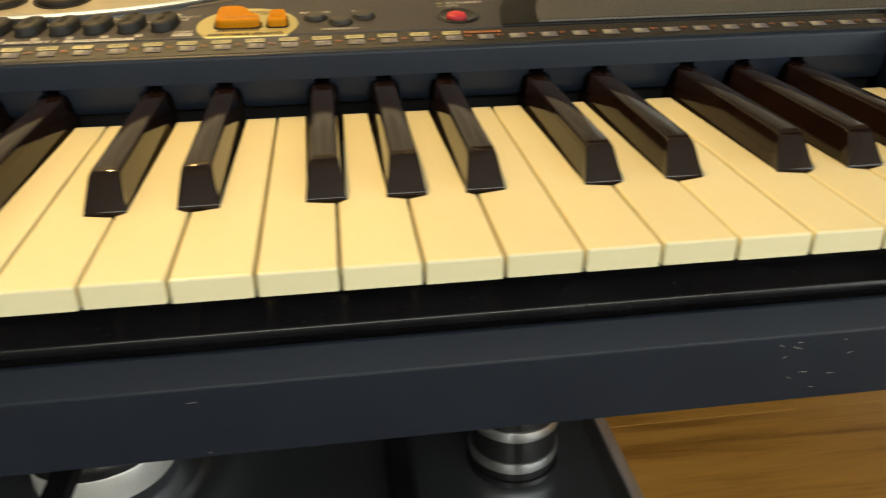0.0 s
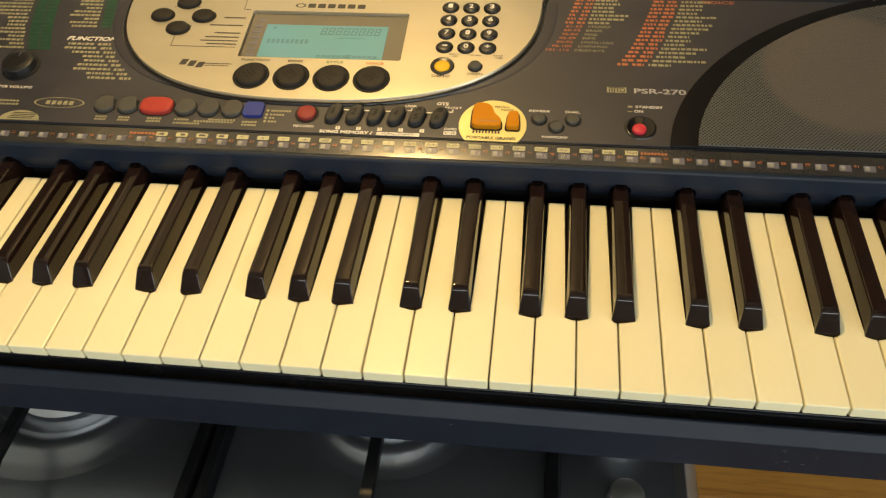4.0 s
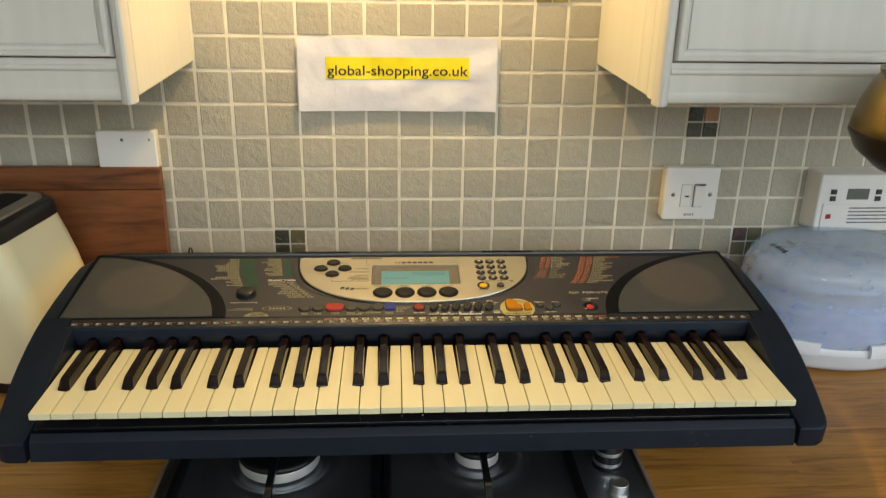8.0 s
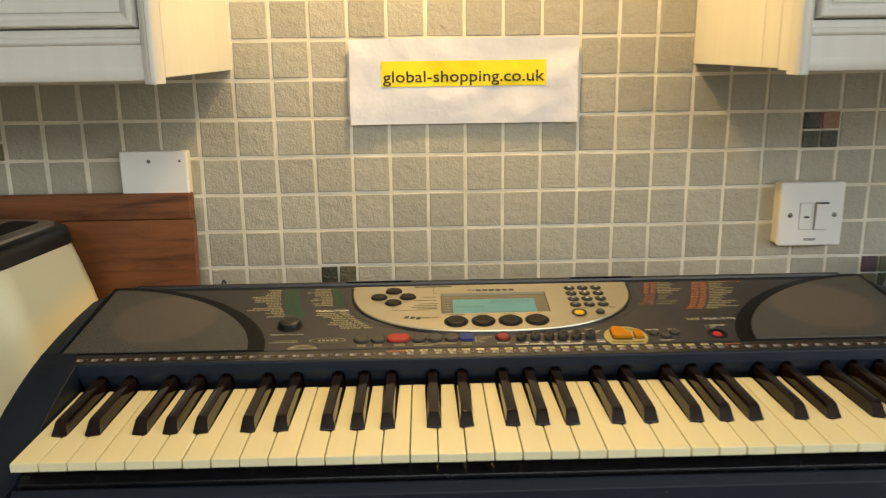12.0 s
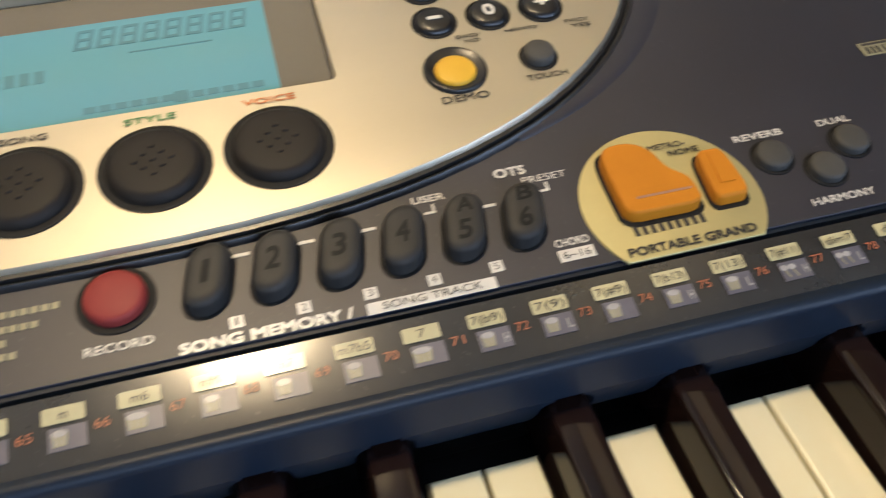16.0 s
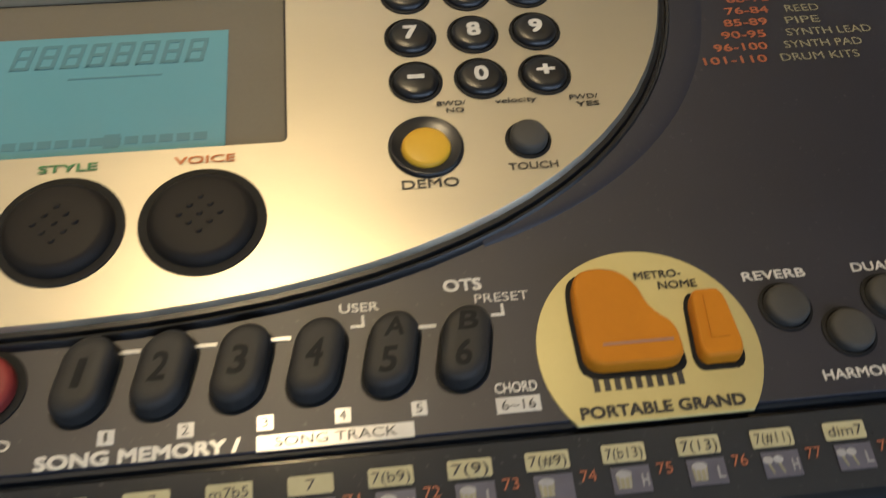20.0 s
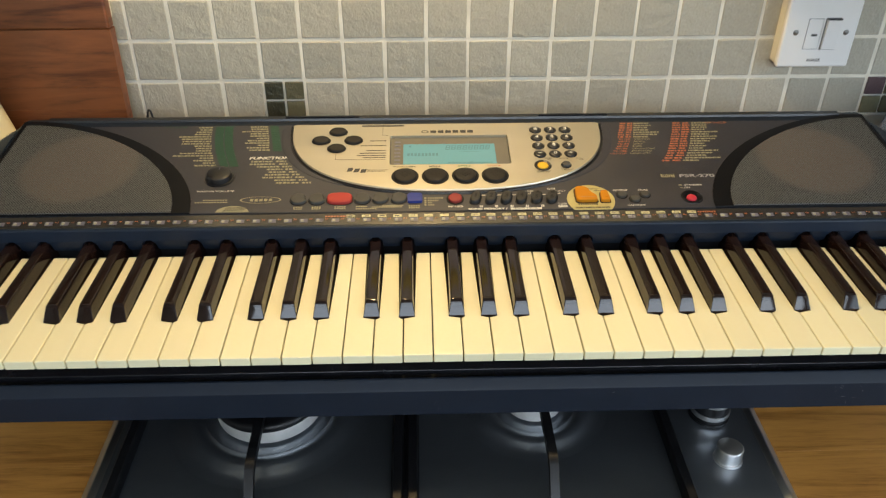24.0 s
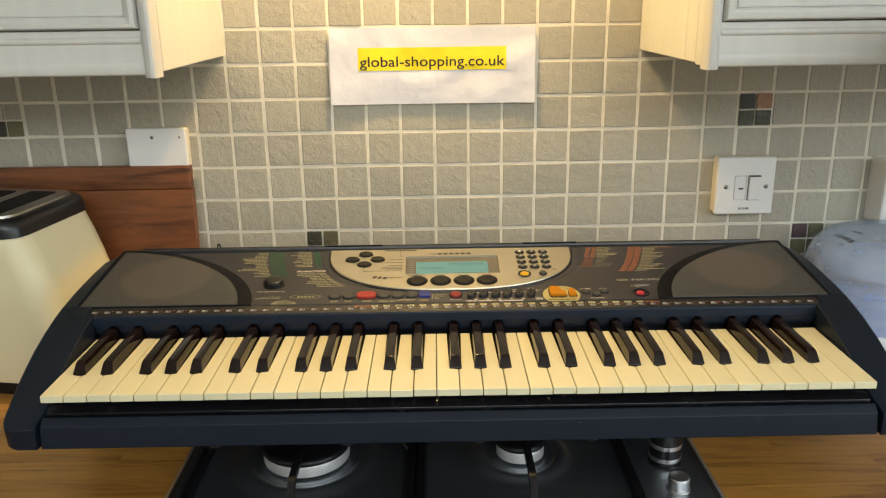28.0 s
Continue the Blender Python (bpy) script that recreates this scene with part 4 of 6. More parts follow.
# two printed words, as plain bars, on the slope of the lid
for px, py, w, a, n_, ink in ((0.5570, 0.352, 0.036, 0.0085, 5, M_INKDARK), (0.5815, 0.366, 0.020, 0.0040, 7, M_INKGREY)):
    bm = bmesh.new()
    for i in range(n_):
        q = [(-w / 2 + w * (i + u) / n_, v * a) for u, v in ((0, -0.5), (0.62, -0.5), (0.62, 0.5), (0, 0.5))]
        ring = []
        for u, v in q:
            x = px + u * 0.20 + v * 0.96
            y = py - u * 0.98 + v * 0.25
            rr = math.hypot(x - 0.668, (y - 0.372) / 0.72)
            lid_z = 0.176 - 0.0015 * min(1, rr / 0.08) - max(0.0, rr - 0.08) * 0.1375 - max(0.0, rr - 0.12) * 0.57
            ring.append(bm.verts.new((x, y, TOP + lid_z + 0.0012)))
        bm.faces.new(ring)
    part("print_mark", bm, ink, lid, "dark printed bars", smooth=False)


# ---- brass pot hanging by its handle ----
BP = empty("brass_pot", (0.562, 0.050, 1.265), "aged brass pot hanging by its arched handle", "pot")
BM = pose(0.562, 0.050, 1.265)
part("bowl", lathe(bmesh.new(), [(0, 0.0), (0.040, 0.001), (0.068, 0.010), (0.090, 0.028), (0.099, 0.046), (0.098, 0.060), (0.092, 0.082), (0.084, 0.100), (0.078, 0.108), (0.080, 0.114), (0.075, 0.113), (0.080, 0.100), (0.088, 0.080), (0.094, 0.058), (0.086, 0.032), (0.05, 0.010), (0, 0.005)], BM, 48), M_BRASS, BP)
part("base_tarnish", lathe(bmesh.new(), [(0, -0.0006), (0.040, 0.0004), (0.0686, 0.0094), (0.0906, 0.0276), (0.0998, 0.0456), (0.0990, 0.0500)], BM, 48), M_BRASSDARK, BP, "blackened underside")
part("handle", tube(bmesh.new(), [tuple(BM @ Vector((0.080 * math.cos(radians(a)), 0, 0.108 + 0.140 * math.sin(radians(a))))) for a in range(0, 181, 12)], 0.0065, 10), M_BRASS, BP, "arched brass handle")
part("hook", tube(bmesh.new(), [(0.562, 0.046, 1.502), (0.562, 0.050, 1.525), (0.562, 0.080, 1.537), (0.562, 0.150, 1.537), (0.562, 0.1925, 1.537)], 0.004, 8), M_BRASSDARK, BP)
part("hook_plate", lathe(bmesh.new(), [(0, 0.0035), (0.009, 0.003), (0.0115, 0.001), (0.0115, -0.004), (0, -0.004)], pose(0.562, 0.1850, 1.537, 90, 0, 0), 24), M_BRASSDARK, BP, "round fixing plate of the hook")


# ---- electronic keyboard ----
KEY_TOP, PITCH = 1.020, 0.0235
SLOPE = 0.147
STRIP_SLOPE, STRIP_Z = 0.225, 1.0477   # the strip of labels is tilted a little more than the panel
TURNP = math.degrees(math.atan(SLOPE))
KB = empty("electronic_keyboard", (0, 0.16, 0.945), "dark navy electronic keyboard with yellowed keys lying across the hob", "keyboard")


def zp(y):
    return 1.049 + SLOPE * (y - 0.1675)


def on_panel(x, y, h=0.0):
    """A place on the sloping panel, h above it."""
    return Matrix.Translation((x, y, zp(y) + h)) @ pose(0, 0, 0, TURNP, 0, 0)


PM = Matrix(((1, 0, 0, 0), (0, 1, 0, 0), (0, SLOPE, 1, 1.049 - SLOPE * 0.1675), (0, 0, 0, 1)))  # plan (x, y, height) to the panel

# base tray and feet
part("base_tray", box(bmesh.new(), -0.452, 0.452, 0.010, 0.338, 0.956, 0.990, 0.004, 2), M_BLACK, KB)
for fx in (-0.26, -0.12, 0.02, 0.14):
    for fy in (0.03, 0.315):
        part("rubber_foot", lathe(bmesh.new(), [(0, 0.945), (0.009, 0.945), (0.010, 0.947), (0.010, 0.957), (0, 0.957)], Matrix.Translation((fx, fy, 0)), 18), M_RUBBER, KB)
# front rail, with a bevelled upper edge, and the dark ledge under the keys
rail = [(0.012, 0.9650), (-0.0085, 0.9650), (-0.0098, 0.9662), (-0.0064, 0.9870), (-0.0056, 0.9882), (0.0003, 0.9944), (0.0012, 0.9950), (0.0022, 0.9947), (0.0034, 0.9915), (0.012, 0.9895)]
part("front_rail", along_x(bmesh.new(), rail, -0.4240, 0.4240), M_NAVY, KB, "scuffed navy front rail")
ledge = [(0.0032, 0.988), (0.0035, 0.9922), (0.0095, 0.9925), (0.0100, 0.9946), (0.0107, 0.9957), (0.0140, 0.9968), (0.0150, 0.9984), (0.020, 0.9998), (0.030, 0.999), (0.030, 0.985)]
part("ledge", along_x(bmesh.new(), ledge, -0.4240, 0.4240), M_LEDGE, KB, "dusty black ledge under the keys")
part("keybed", box(bmesh.new(), -0.4238, 0.4238, 0.026, 0.168, 0.986, 1.003), M_BLACK, KB)
rng = random.Random(7)
for cx, n in ((0.303, 7), (0.318, 3), (-0.02, 2), (0.12, 2)):
    bm = bmesh.new()
    for _ in range(n):
        x, d = cx + rng.uniform(-0.006, 0.006), rng.uniform(0.0008, 0.0030)
        t = rng.uniform(0, 1)
        y, z = -0.0064 - 0.0033 * t - 0.0003, 0.9865 - 0.019 * t
        a = rng.uniform(-0.7, 0.9)
        dx, dz = d * math.cos(a), d * math.sin(a)
        bm.faces.new([bm.verts.new(p) for p in ((x, y, z), (x + dx, y, z + dz), (x + dx, y, z + dz + 0.00015), (x, y, z + 0.00025))])
    part("scuff", bm, M_INKPALE, KB, "pale scratch on the rail", smooth=False)


def cheek(side):
    # y, outer x, inner and outer height
    rows = [(-0.0100, 0.450, 0.9868, 0.9862), (-0.0094, 0.4545, 0.9884, 0.9878), (-0.0062, 0.4602, 0.9905, 0.9900), (-0.0005, 0.4640, 0.9932, 0.9928), (0.0065, 0.4658, 0.9962, 0.9956), (0.016, 0.4668, 1.0002, 0.9996), (0.032, 0.4680, 1.0072, 1.0066),
            (0.05, 0.4688, 1.0152, 1.0146), (0.07, 0.4694, 1.0236, 1.0230), (0.09, 0.4699, 1.0312, 1.0306), (0.12, 0.4703, 1.0408, 1.0400), (0.145, 0.4705, 1.0472, 1.0464), (0.1490, 0.4705, 1.0480, 1.0472), (0.1494, 0.4705, 1.0481, 1.0473), (0.1664, 0.4706, 1.0515, 1.0507), (0.1668, 0.4706, 1.0516, 1.0508), (0.21, 0.4706, 1.0582, 1.0566), (0.26, 0.4702, 1.0645, 1.0616),
            (0.30, 0.4692, 1.0692, 1.0640), (0.322, 0.4665, 1.0690, 1.0628), (0.335, 0.4620, 1.0655, 1.0590), (0.342, 0.4550, 1.0580, 1.0530), (0.344, 0.450, 1.040, 1.038)]
    rings = []
    for y, xo, zi, zt in rows:
        # it steps outwards beside the panel, and leaves a gap beside the front rail
        inn = 0.4284 if y < -0.005 else 0.4274 if y < 0.0 else 0.4256 if y < 0.01 else 0.4246 if y < 0.1492 else 0.4320 if y < 0.1666 else 0.4505
        sec = [(inn, 0.965), (inn, zi - 0.0015), (inn + 0.0012, zi), (xo - 0.0046, zt), (xo - 0.0020, zt - 0.0008), (xo - 0.0005, zt - 0.0026), (xo, zt - 0.0055), (xo - 0.0012, 0.968), (xo - 0.004, 0.965)]
        rings.append([(side * x, y, z) for x, z in sec])
    return part("end_cheek", loft(bmesh.new(), rings), M_NAVY, KB, "curved navy end piece")


cheek(-1)
cheek(1)
# rear cover and panel
back = [(0.160, 1.030), (0.1675, zp(0.1675) - 0.0006), (0.2, zp(0.2) - 0.0002), (0.315, zp(0.315) - 0.0002), (0.326, zp(0.326) - 0.0012), (0.335, 1.0695), (0.341, 1.064), (0.3435, 1.055), (0.3435, 0.966), (0.30, 0.966), (0.30, 1.03)]
part("rear_cover", along_x(bmesh.new(), back, -0.4500, 0.4500), M_NAVY, KB)
part("rear_ledge", along_x(bmesh.new(), [(0.3225, zp(0.3225) - 0.001), (0.3235, zp(0.3235) + 0.0012), (0.330, zp(0.330) + 0.0006), (0.332, zp(0.332) - 0.003)], -0.425, 0.425), M_BLACK, KB)
for x0, x1 in ((-0.1745, -0.0965), (0.0965, 0.1705)):
    part("stand_slot", box(bmesh.new(), x0, x1, 0.3245, 0.3275, 1.0702, 1.0748), M_TRIM, KB, "dark slot for the music stand")
BLACK_OFF = {1: -0.0028, 2: 0.0027, 4: -0.0033, 5: -0.0002, 6: 0.0030}   # by the joint's number in the octave
NOTCH = 0.0068
bm = along_x(bmesh.new(), [(0.1500, 1.0462), (0.1487, 1.0460), (0.1477, 1.0453), (0.1471, 1.0440), (0.1462, 1.0348), (0.156, 1.0348), (0.160, 1.044)], -0.4246, 0.4246)
edge = -0.4246
for i in list(range(1, 36)) + [36]:
    if i % 7 in BLACK_OFF or i == 36:
        xb = (i - 18) * PITCH + BLACK_OFF.get(i % 7, 0.0)
        stop = 0.4246 if i == 36 else xb - NOTCH
        rings = []
        ends = ((-0.0034, 0.0098), (-0.0025, 0.0094), (-0.0012, 0.0080), (-0.0004, 0.0058), (0.0, 0.0012), (0.0012, 0.0))
        cut = [(edge + d, h) for d, h in (ends if edge > -0.42 else ends[-1:])] + [(stop - d, h) for d, h in (ends[::-1] if i < 36 else ends[-1:])]
        for x, lift in cut:
            zb = 1.0228 + lift
            lean = 0.0030 * (1.0348 - zb) / 0.0120
            rings.append([(x, 0.1462, 1.0348), (x, 0.1462 + lean * 0.4, 1.0348 - (1.0348 - zb) * 0.6), (x, 0.1462 + lean, zb + 0.0004), (x, 0.1468 + lean, zb), (x, 0.156, zb), (x, 0.156, 1.0348)])
        loft(bm, rings)
        edge = xb + NOTCH
part("fallboard", bm, M_SATIN, KB, "satin navy board behind the keys, notched for the black keys")
part("inner_wall", box(bmesh.new(), -0.4244, 0.4244, 0.1562, 0.162, 1.003, 1.0360), M_BLACK, KB)
part("label_strip", along_x(bmesh.new(), [(0.1497, 1.0440), (0.1500, 1.0452), (0.1512, STRIP_Z + STRIP_SLOPE * -0.0072), (0.1655, STRIP_Z + STRIP_SLOPE * 0.0071), (0.1660, 1.0486), (0.1660, 1.0440)], -0.4315, 0.4315), M_STRIP, KB, "glossy brown-black strip of chord symbols")
part("panel_gap", along_x(bmesh.new(), [(0.1655, 1.0470), (0.1683, 1.0474), (0.1683, 1.0440), (0.1655, 1.0440)], -0.4315, 0.4315), M_TRIM, KB)
bm = bmesh.new()
prism(bm, [(-0.4495, 0.1685), (0.4495, 0.1685), (0.4495, 0.3130), (-0.4495, 0.3130)], -0.0004, 0.0002, PM, 0.0002, seg=1)
panel = part("control_panel", bm, M_PANEL, KB, "dark grey control panel")


part("power_lead", tube(bmesh.new(), [(-0.335, 0.350, 1.02), (-0.3325, 0.355, 1.058), (-0.3302, 0.357, 1.0690), (-0.3288, 0.3572, 1.0705), (-0.3274, 0.357, 1.0690), (-0.3250, 0.355, 1.058), (-0.3225, 0.350, 1.02)], 0.0012, 8), M_BLACK, KB, "thin black lead looped behind the case")


# speakers: band, grille
def quarter(rx, ry, x_out, y0, power, n=26):
    pts = []
    for i in range(n + 1):
        a = radians(90 * i / n)
        pts.append((-0.440 + rx * math.cos(a) ** (2 / power), y0 + ry * math.sin(a) ** (2 / power)))
    pts = [p for p in pts if p[0] > x_out + 0.0005]
    return pts + [(x_out, y0 + ry if x_out < -0.440 else pts[-1][1]), (x_out, y0)]


for side, name in ((1, "left"), (-1, "right")):
    band = [(side * x, y) for x, y in quarter(0.1955, 0.1545, -0.4498, 0.1683, 1.80)]
    bm = bmesh.new()
    prism(bm, band if side > 0 else band[::-1], -0.0005, 0.0011, PM, 0.0008)
    sp = part("speaker_surround", bm, M_CRESCENT, KB, "dark crescent round the grille")
    gr = quarter(0.1780, 0.1450, -0.4440, 0.1693, 1.78)
    gr = [(side * x, y) for x, y in gr[:-1] + [(-0.4482, 0.1693)]]   # the outer edge runs a little outwards to the front
    bm = bmesh.new()
    prism(bm, gr if side > 0 else gr[::-1], 0.0, 0.0022, PM, 0.0009)
    part("grille", bm, M_GRILLE[side], sp, "perforated grey speaker grille")


# ---- keys ----
BW = 0.0067


def white_mesh(k):
    """The white key number k of the octave (0 is C), centred on its own middle; 7 is the last C."""
    h = PITCH / 2 - 0.00042
    left = BLACK_OFF.get(k) if k != 7 else None
    right = BLACK_OFF.get(k + 1) if k != 7 else None
    yb, yn = 0.1425, 0.0462
    r = 0.0007
    pts = [(-h + r, 0), (h - r, 0), (h, r)]
    if right is not None:
        xr = PITCH / 2 + right - BW - 0.0006
        pts += [(h, yn), (xr, yn), (xr, yb)]
    else:
        pts += [(h, yb)]
    if left is not None:
        xl = -PITCH / 2 + left + BW + 0.0006
        pts += [(xl, yb), (xl, yn), (-h, yn)]
    else:
        pts += [(-h, yb)]
    pts += [(-h, r)]
    bm = bmesh.new()
    prism(bm, pts, -0.0074, 0, bevel=0.0010)
    return mesh_of("white_key", bm, M_WHITEKEY)


WHITE = [white_mesh(k) for k in range(8)]
rng = random.Random(11)
for i in range(36):
    k = i % 7 if i < 35 else 7
    link("white_key", WHITE[k], KB, pose((i - 17.5) * PITCH, 0, KEY_TOP + rng.uniform(-0.0003, 0.0002)))
bm = bmesh.new()
rings = []
for y, z, w, b in ((0.0472, 0.0, 0.0066, 0.0), (0.0476, 0.0010, 0.0065, 0.0001), (0.0535, 0.0102, 0.0050, 0.0009), (0.0548, 0.0117, 0.0048, 0.0011), (0.0575, 0.0125, 0.0047, 0.0012), (0.155, 0.0122, 0.0047, 0.0012)):
    rings.append([(-0.0066, y, -0.006), (0.0066, y, -0.006), (w + 0.0002, y, max(z - b - 0.0002, -0.004)), (w - b * 0.8, y, z), (-w + b * 0.8, y, z), (-w - 0.0002, y, max(z - b - 0.0002, -0.004))])
loft(bm, rings)
BLACK = mesh_of("black_key", bm, M_BLACKKEY)
for i in range(1, 36):
    if i % 7 in BLACK_OFF:
        link("black_key", BLACK, KB, pose((i - 18) * PITCH + BLACK_OFF[i % 7], 0, KEY_TOP + rng.uniform(-0.0002, 0.0002)))


# ---- silver plate and its display ----
def plate_outline(grow, n=44):
    pts = []
    for i in range(n + 1):
        a = radians(180 + 180 * i / n)
        c, s = math.cos(a), math.sin(a)
        pts.append((-0.003 + (0.1606 + grow) * math.copysign(abs(c) ** (2 / 2.48), c), 0.305 - (0.1098 + grow) * abs(s) ** (2 / 2.48)))
    return pts + [(0.1585 + grow, 0.3065 + grow * 0.5), (0.1550, 0.3085 + grow * 0.5), (-0.1610, 0.3085 + grow * 0.5), (-0.1645 - grow, 0.3065 + grow * 0.5)]


bm = bmesh.new()
rings = [[tuple(PM @ Vector((x, y, z))) for x, y in plate_outline(gr)] for gr, z in ((0.0031, 0.0), (0.0029, 0.0010), (0.0024, 0.0017), (0.0018, 0.0015), (0.0016, 0.0006), (0.0012, 0.0006), (0.0009, 0.0018), (-0.0004, 0.0020), (-0.0004, 0.0))]
loft(bm, rings, caps=False)
part("plate_trim", bm, M_BLACK, KB, "black lip round the silver plate")
for a0, a1 in ((180, 236), (304, 360)):
    bm = bmesh.new()
    rings = []
    for f, z in ((0.0, 0.0012), (0.35, 0.0011), (0.7, 0.0008), (0.97, 0.0004), (1.0, 0.0)):
        ring = []
        for i in range(25):
            a = radians(a0 + (a1 - a0) * i / 24)
            c, q = math.cos(a), math.sin(a)
            g = 0.0024 + f * (0.0006 + 0.0180 * max(0.0, abs(c) - 0.52))
            ring.append(tuple(PM @ Vector((-0.003 + (0.1606 + g) * math.copysign(abs(c) ** (2 / 2.48), c), 0.305 - (0.1098 + g) * abs(q) ** (2 / 2.48), z))))
        rings.append(ring)
    loft(bm, rings, closed=False, caps=False)
    part("panel_swell", bm, M_PANEL, KB, "soft swelling of the panel round the plate")
bm = bmesh.new()
out = [bm.verts.new((x, y, 0.0032)) for x, y in plate_outline(-0.0007)]
low = [bm.verts.new((x, y, 0.0018)) for x, y in plate_outline(0.0)]
bot = [bm.verts.new((x, y, 0.0002)) for x, y in plate_outline(0.0)]
hole = [bm.verts.new((x, y, 0.0032)) for x, y in rect(-0.0620, 0.0590, 0.2361, 0.2866, 0.0015, 3)]
pit = [bm.verts.new((x, y, 0.0006)) for x, y in rect(-0.0617, 0.0587, 0.2364, 0.2863, 0.0014, 3)]
n = len(out)
for i in range(n):
    j = (i + 1) % n
    bm.faces.new((low[i], low[j], out[j], out[i]))
    bm.faces.new((bot[i], bot[j], low[j], low[i]))
n = len(hole)
for i in range(n):
    j = (i + 1) % n
    bm.faces.new((hole[i], hole[j], pit[j], pit[i]))
es = [e for e in bm.edges if len(e.link_faces) == 1 and all(abs(v.co.z - 0.0032) < 1e-6 for v in e.verts)]
bmesh.ops.triangle_fill(bm, edges=es, use_beauty=True, normal=(0, 0, 1))
bm.transform(PM)
plate = part("silver_plate", bm, M_SILVER, KB, "champagne silver plate with brushed sheen")
bm = bmesh.new()
prism(bm, rect(-0.0610, 0.0582, 0.2368, 0.2856), 0.0003, 0.0009, PM)
bez = part("display_surround", bm, M_BEZEL, KB, "bronze surround of the display")
bm = bmesh.new()
prism(bm, rect(-0.0485, 0.0448, 0.2368, 0.2738), 0.0009, 0.0013, PM)
lcd = part("display", bm, M_LCD, bez, "pale teal liquid crystal display")
for i in range(8):
    x0 = -0.0060 + 0.0058 * i
    bm = bmesh.new()
    for a, b, c, d in ((0.0004, 0.0044, 0.2703, 0.2713), (0.0002, 0.0042, 0.2671, 0.2681), (0, 0.0040, 0.2637, 0.2647), (0, 0.0010, 0.2637, 0.2711), (0.0034, 0.0044, 0.2637, 0.2711)):
        sheet(bm, [(x + 0.16 * (y - 0.2637), y) for x, y in rect(x0 + a, x0 + b, c, d)], 0.00142, PM)
    part("display_digit", bm, M_LCDINK, lcd, "faint grey segments of a digit", smooth=False)
for x0, y0, y1, n_, st, w in ((-0.0445, 0.2535, 0.2580, 9, 0.0036, 0.0024), (-0.004, 0.2400, 0.2422, 12, 0.0038, 0.003), (0.018, 0.2392, 0.2430, 1, 0.01, 0.0035), (0.008, 0.2600, 0.2604, 1, 0.1, 0.0215), (-0.0425, 0.2690, 0.2715, 1, 0.1, 0.002)):
    for i in range(n_):
        bm = bmesh.new()
        sheet(bm, rect(x0 + st * i, x0 + st * i + w, y0, y1), 0.00142, PM)
        part("display_mark", bm, M_LCDINK, lcd, smooth=False)
for i in range(7):
    bm = bmesh.new()
    sheet(bm, rect(-0.0575, -0.0515, 0.2395 + 0.0062 * i, 0.2420 + 0.0062 * i), 0.0011, PM)
    part("surround_mark", bm, M_INKGREY, bez, smooth=False)
# maker's mark: a ring and six plain blocks
bm = bmesh.new()
lathe(bm, [(0.0019, 0), (0.0027, 0), (0.0027, 0.0001), (0.0019, 0.0001)], PM @ pose(-0.0262, 0.2932, 0.0033), 20, 1.5, 0.85)
part("emblem_ring", bm, M_INKDARK, plate, "dark ring emblem", smooth=False)
for i in range(6):
    bm = bmesh.new()
    sheet(bm, rect(-0.0205 + 0.0077 * i, -0.0205 + 0.0077 * i + 0.0060, 0.2908, 0.2955, 0.0008, 2), 0.0034, PM)
    part("emblem_block", bm, M_INKDARK, plate, "plain dark block", smooth=False)
bm = bmesh.new()
for a, b in (((-0.070, 0.309), (-0.070, 0.2875)), ((-0.070, 0.2875), (-0.0645, 0.2868))):
    sheet(bm, [(a[0] - 0.0002, a[1]), (a[0] + 0.0002, a[1] + 0.0003), (b[0] + 0.0002, b[1] + 0.0003), (b[0] - 0.0002, b[1])], 0.0034, PM)
for y, x0, x1 in ((0.2775, -0.083, -0.066), (0.2690, -0.092, -0.066), (0.2605, -0.086, -0.066), (0.2560, -0.092, -0.066), (0.2520, -0.095, -0.066), (0.2485, -0.089, -0.066)):
    sheet(bm, rect(x0, x1, y - 0.0005, y + 0.0005), 0.0034, PM)
sheet(bm, rect(-0.1160, -0.066, 0.2451, 0.2455), 0.0034, PM)
sheet(bm, rect(-0.1162, -0.1158, 0.2451, 0.2600), 0.0034, PM)
sheet(bm, rect(-0.0920, -0.0480, 0.3035, 0.3060, 0.001), 0.0034, PM)
part("plate_print", bm, M_INKDARK, plate, "fine dark lines and captions", smooth=False)
bm = bmesh.new()
for i, (dx, dy) in enumerate(((0, 0.0012), (0.0065, 0), (0.0130, -0.0012))):
    x, y = -0.1035 + dx, 0.2245 + dy
    sheet(bm, [(x, y), (x + 0.005, y + 0.0002), (x + 0.0065, y + 0.0058), (x + 0.0015, y + 0.0056)], 0.0034, PM)
sheet(bm, rect(-0.084, -0.064, 0.2275, 0.2280), 0.0034, PM)
sheet(bm, rect(-0.084, -0.066, 0.2255, 0.2259), 0.0034, PM)
part("plate_emblem", bm, M_INKDARK, plate, "slanted dark emblem", smooth=False)


# ---- buttons ----
def dome(r, h, edge=0.0010):
    return [(r * 1.0, -0.0008), (r, h - edge), (r - edge * 0.35, h - edge * 0.3), (r - edge, h), (r * 0.5, h + 0.0002), (0, h + 0.0003)]


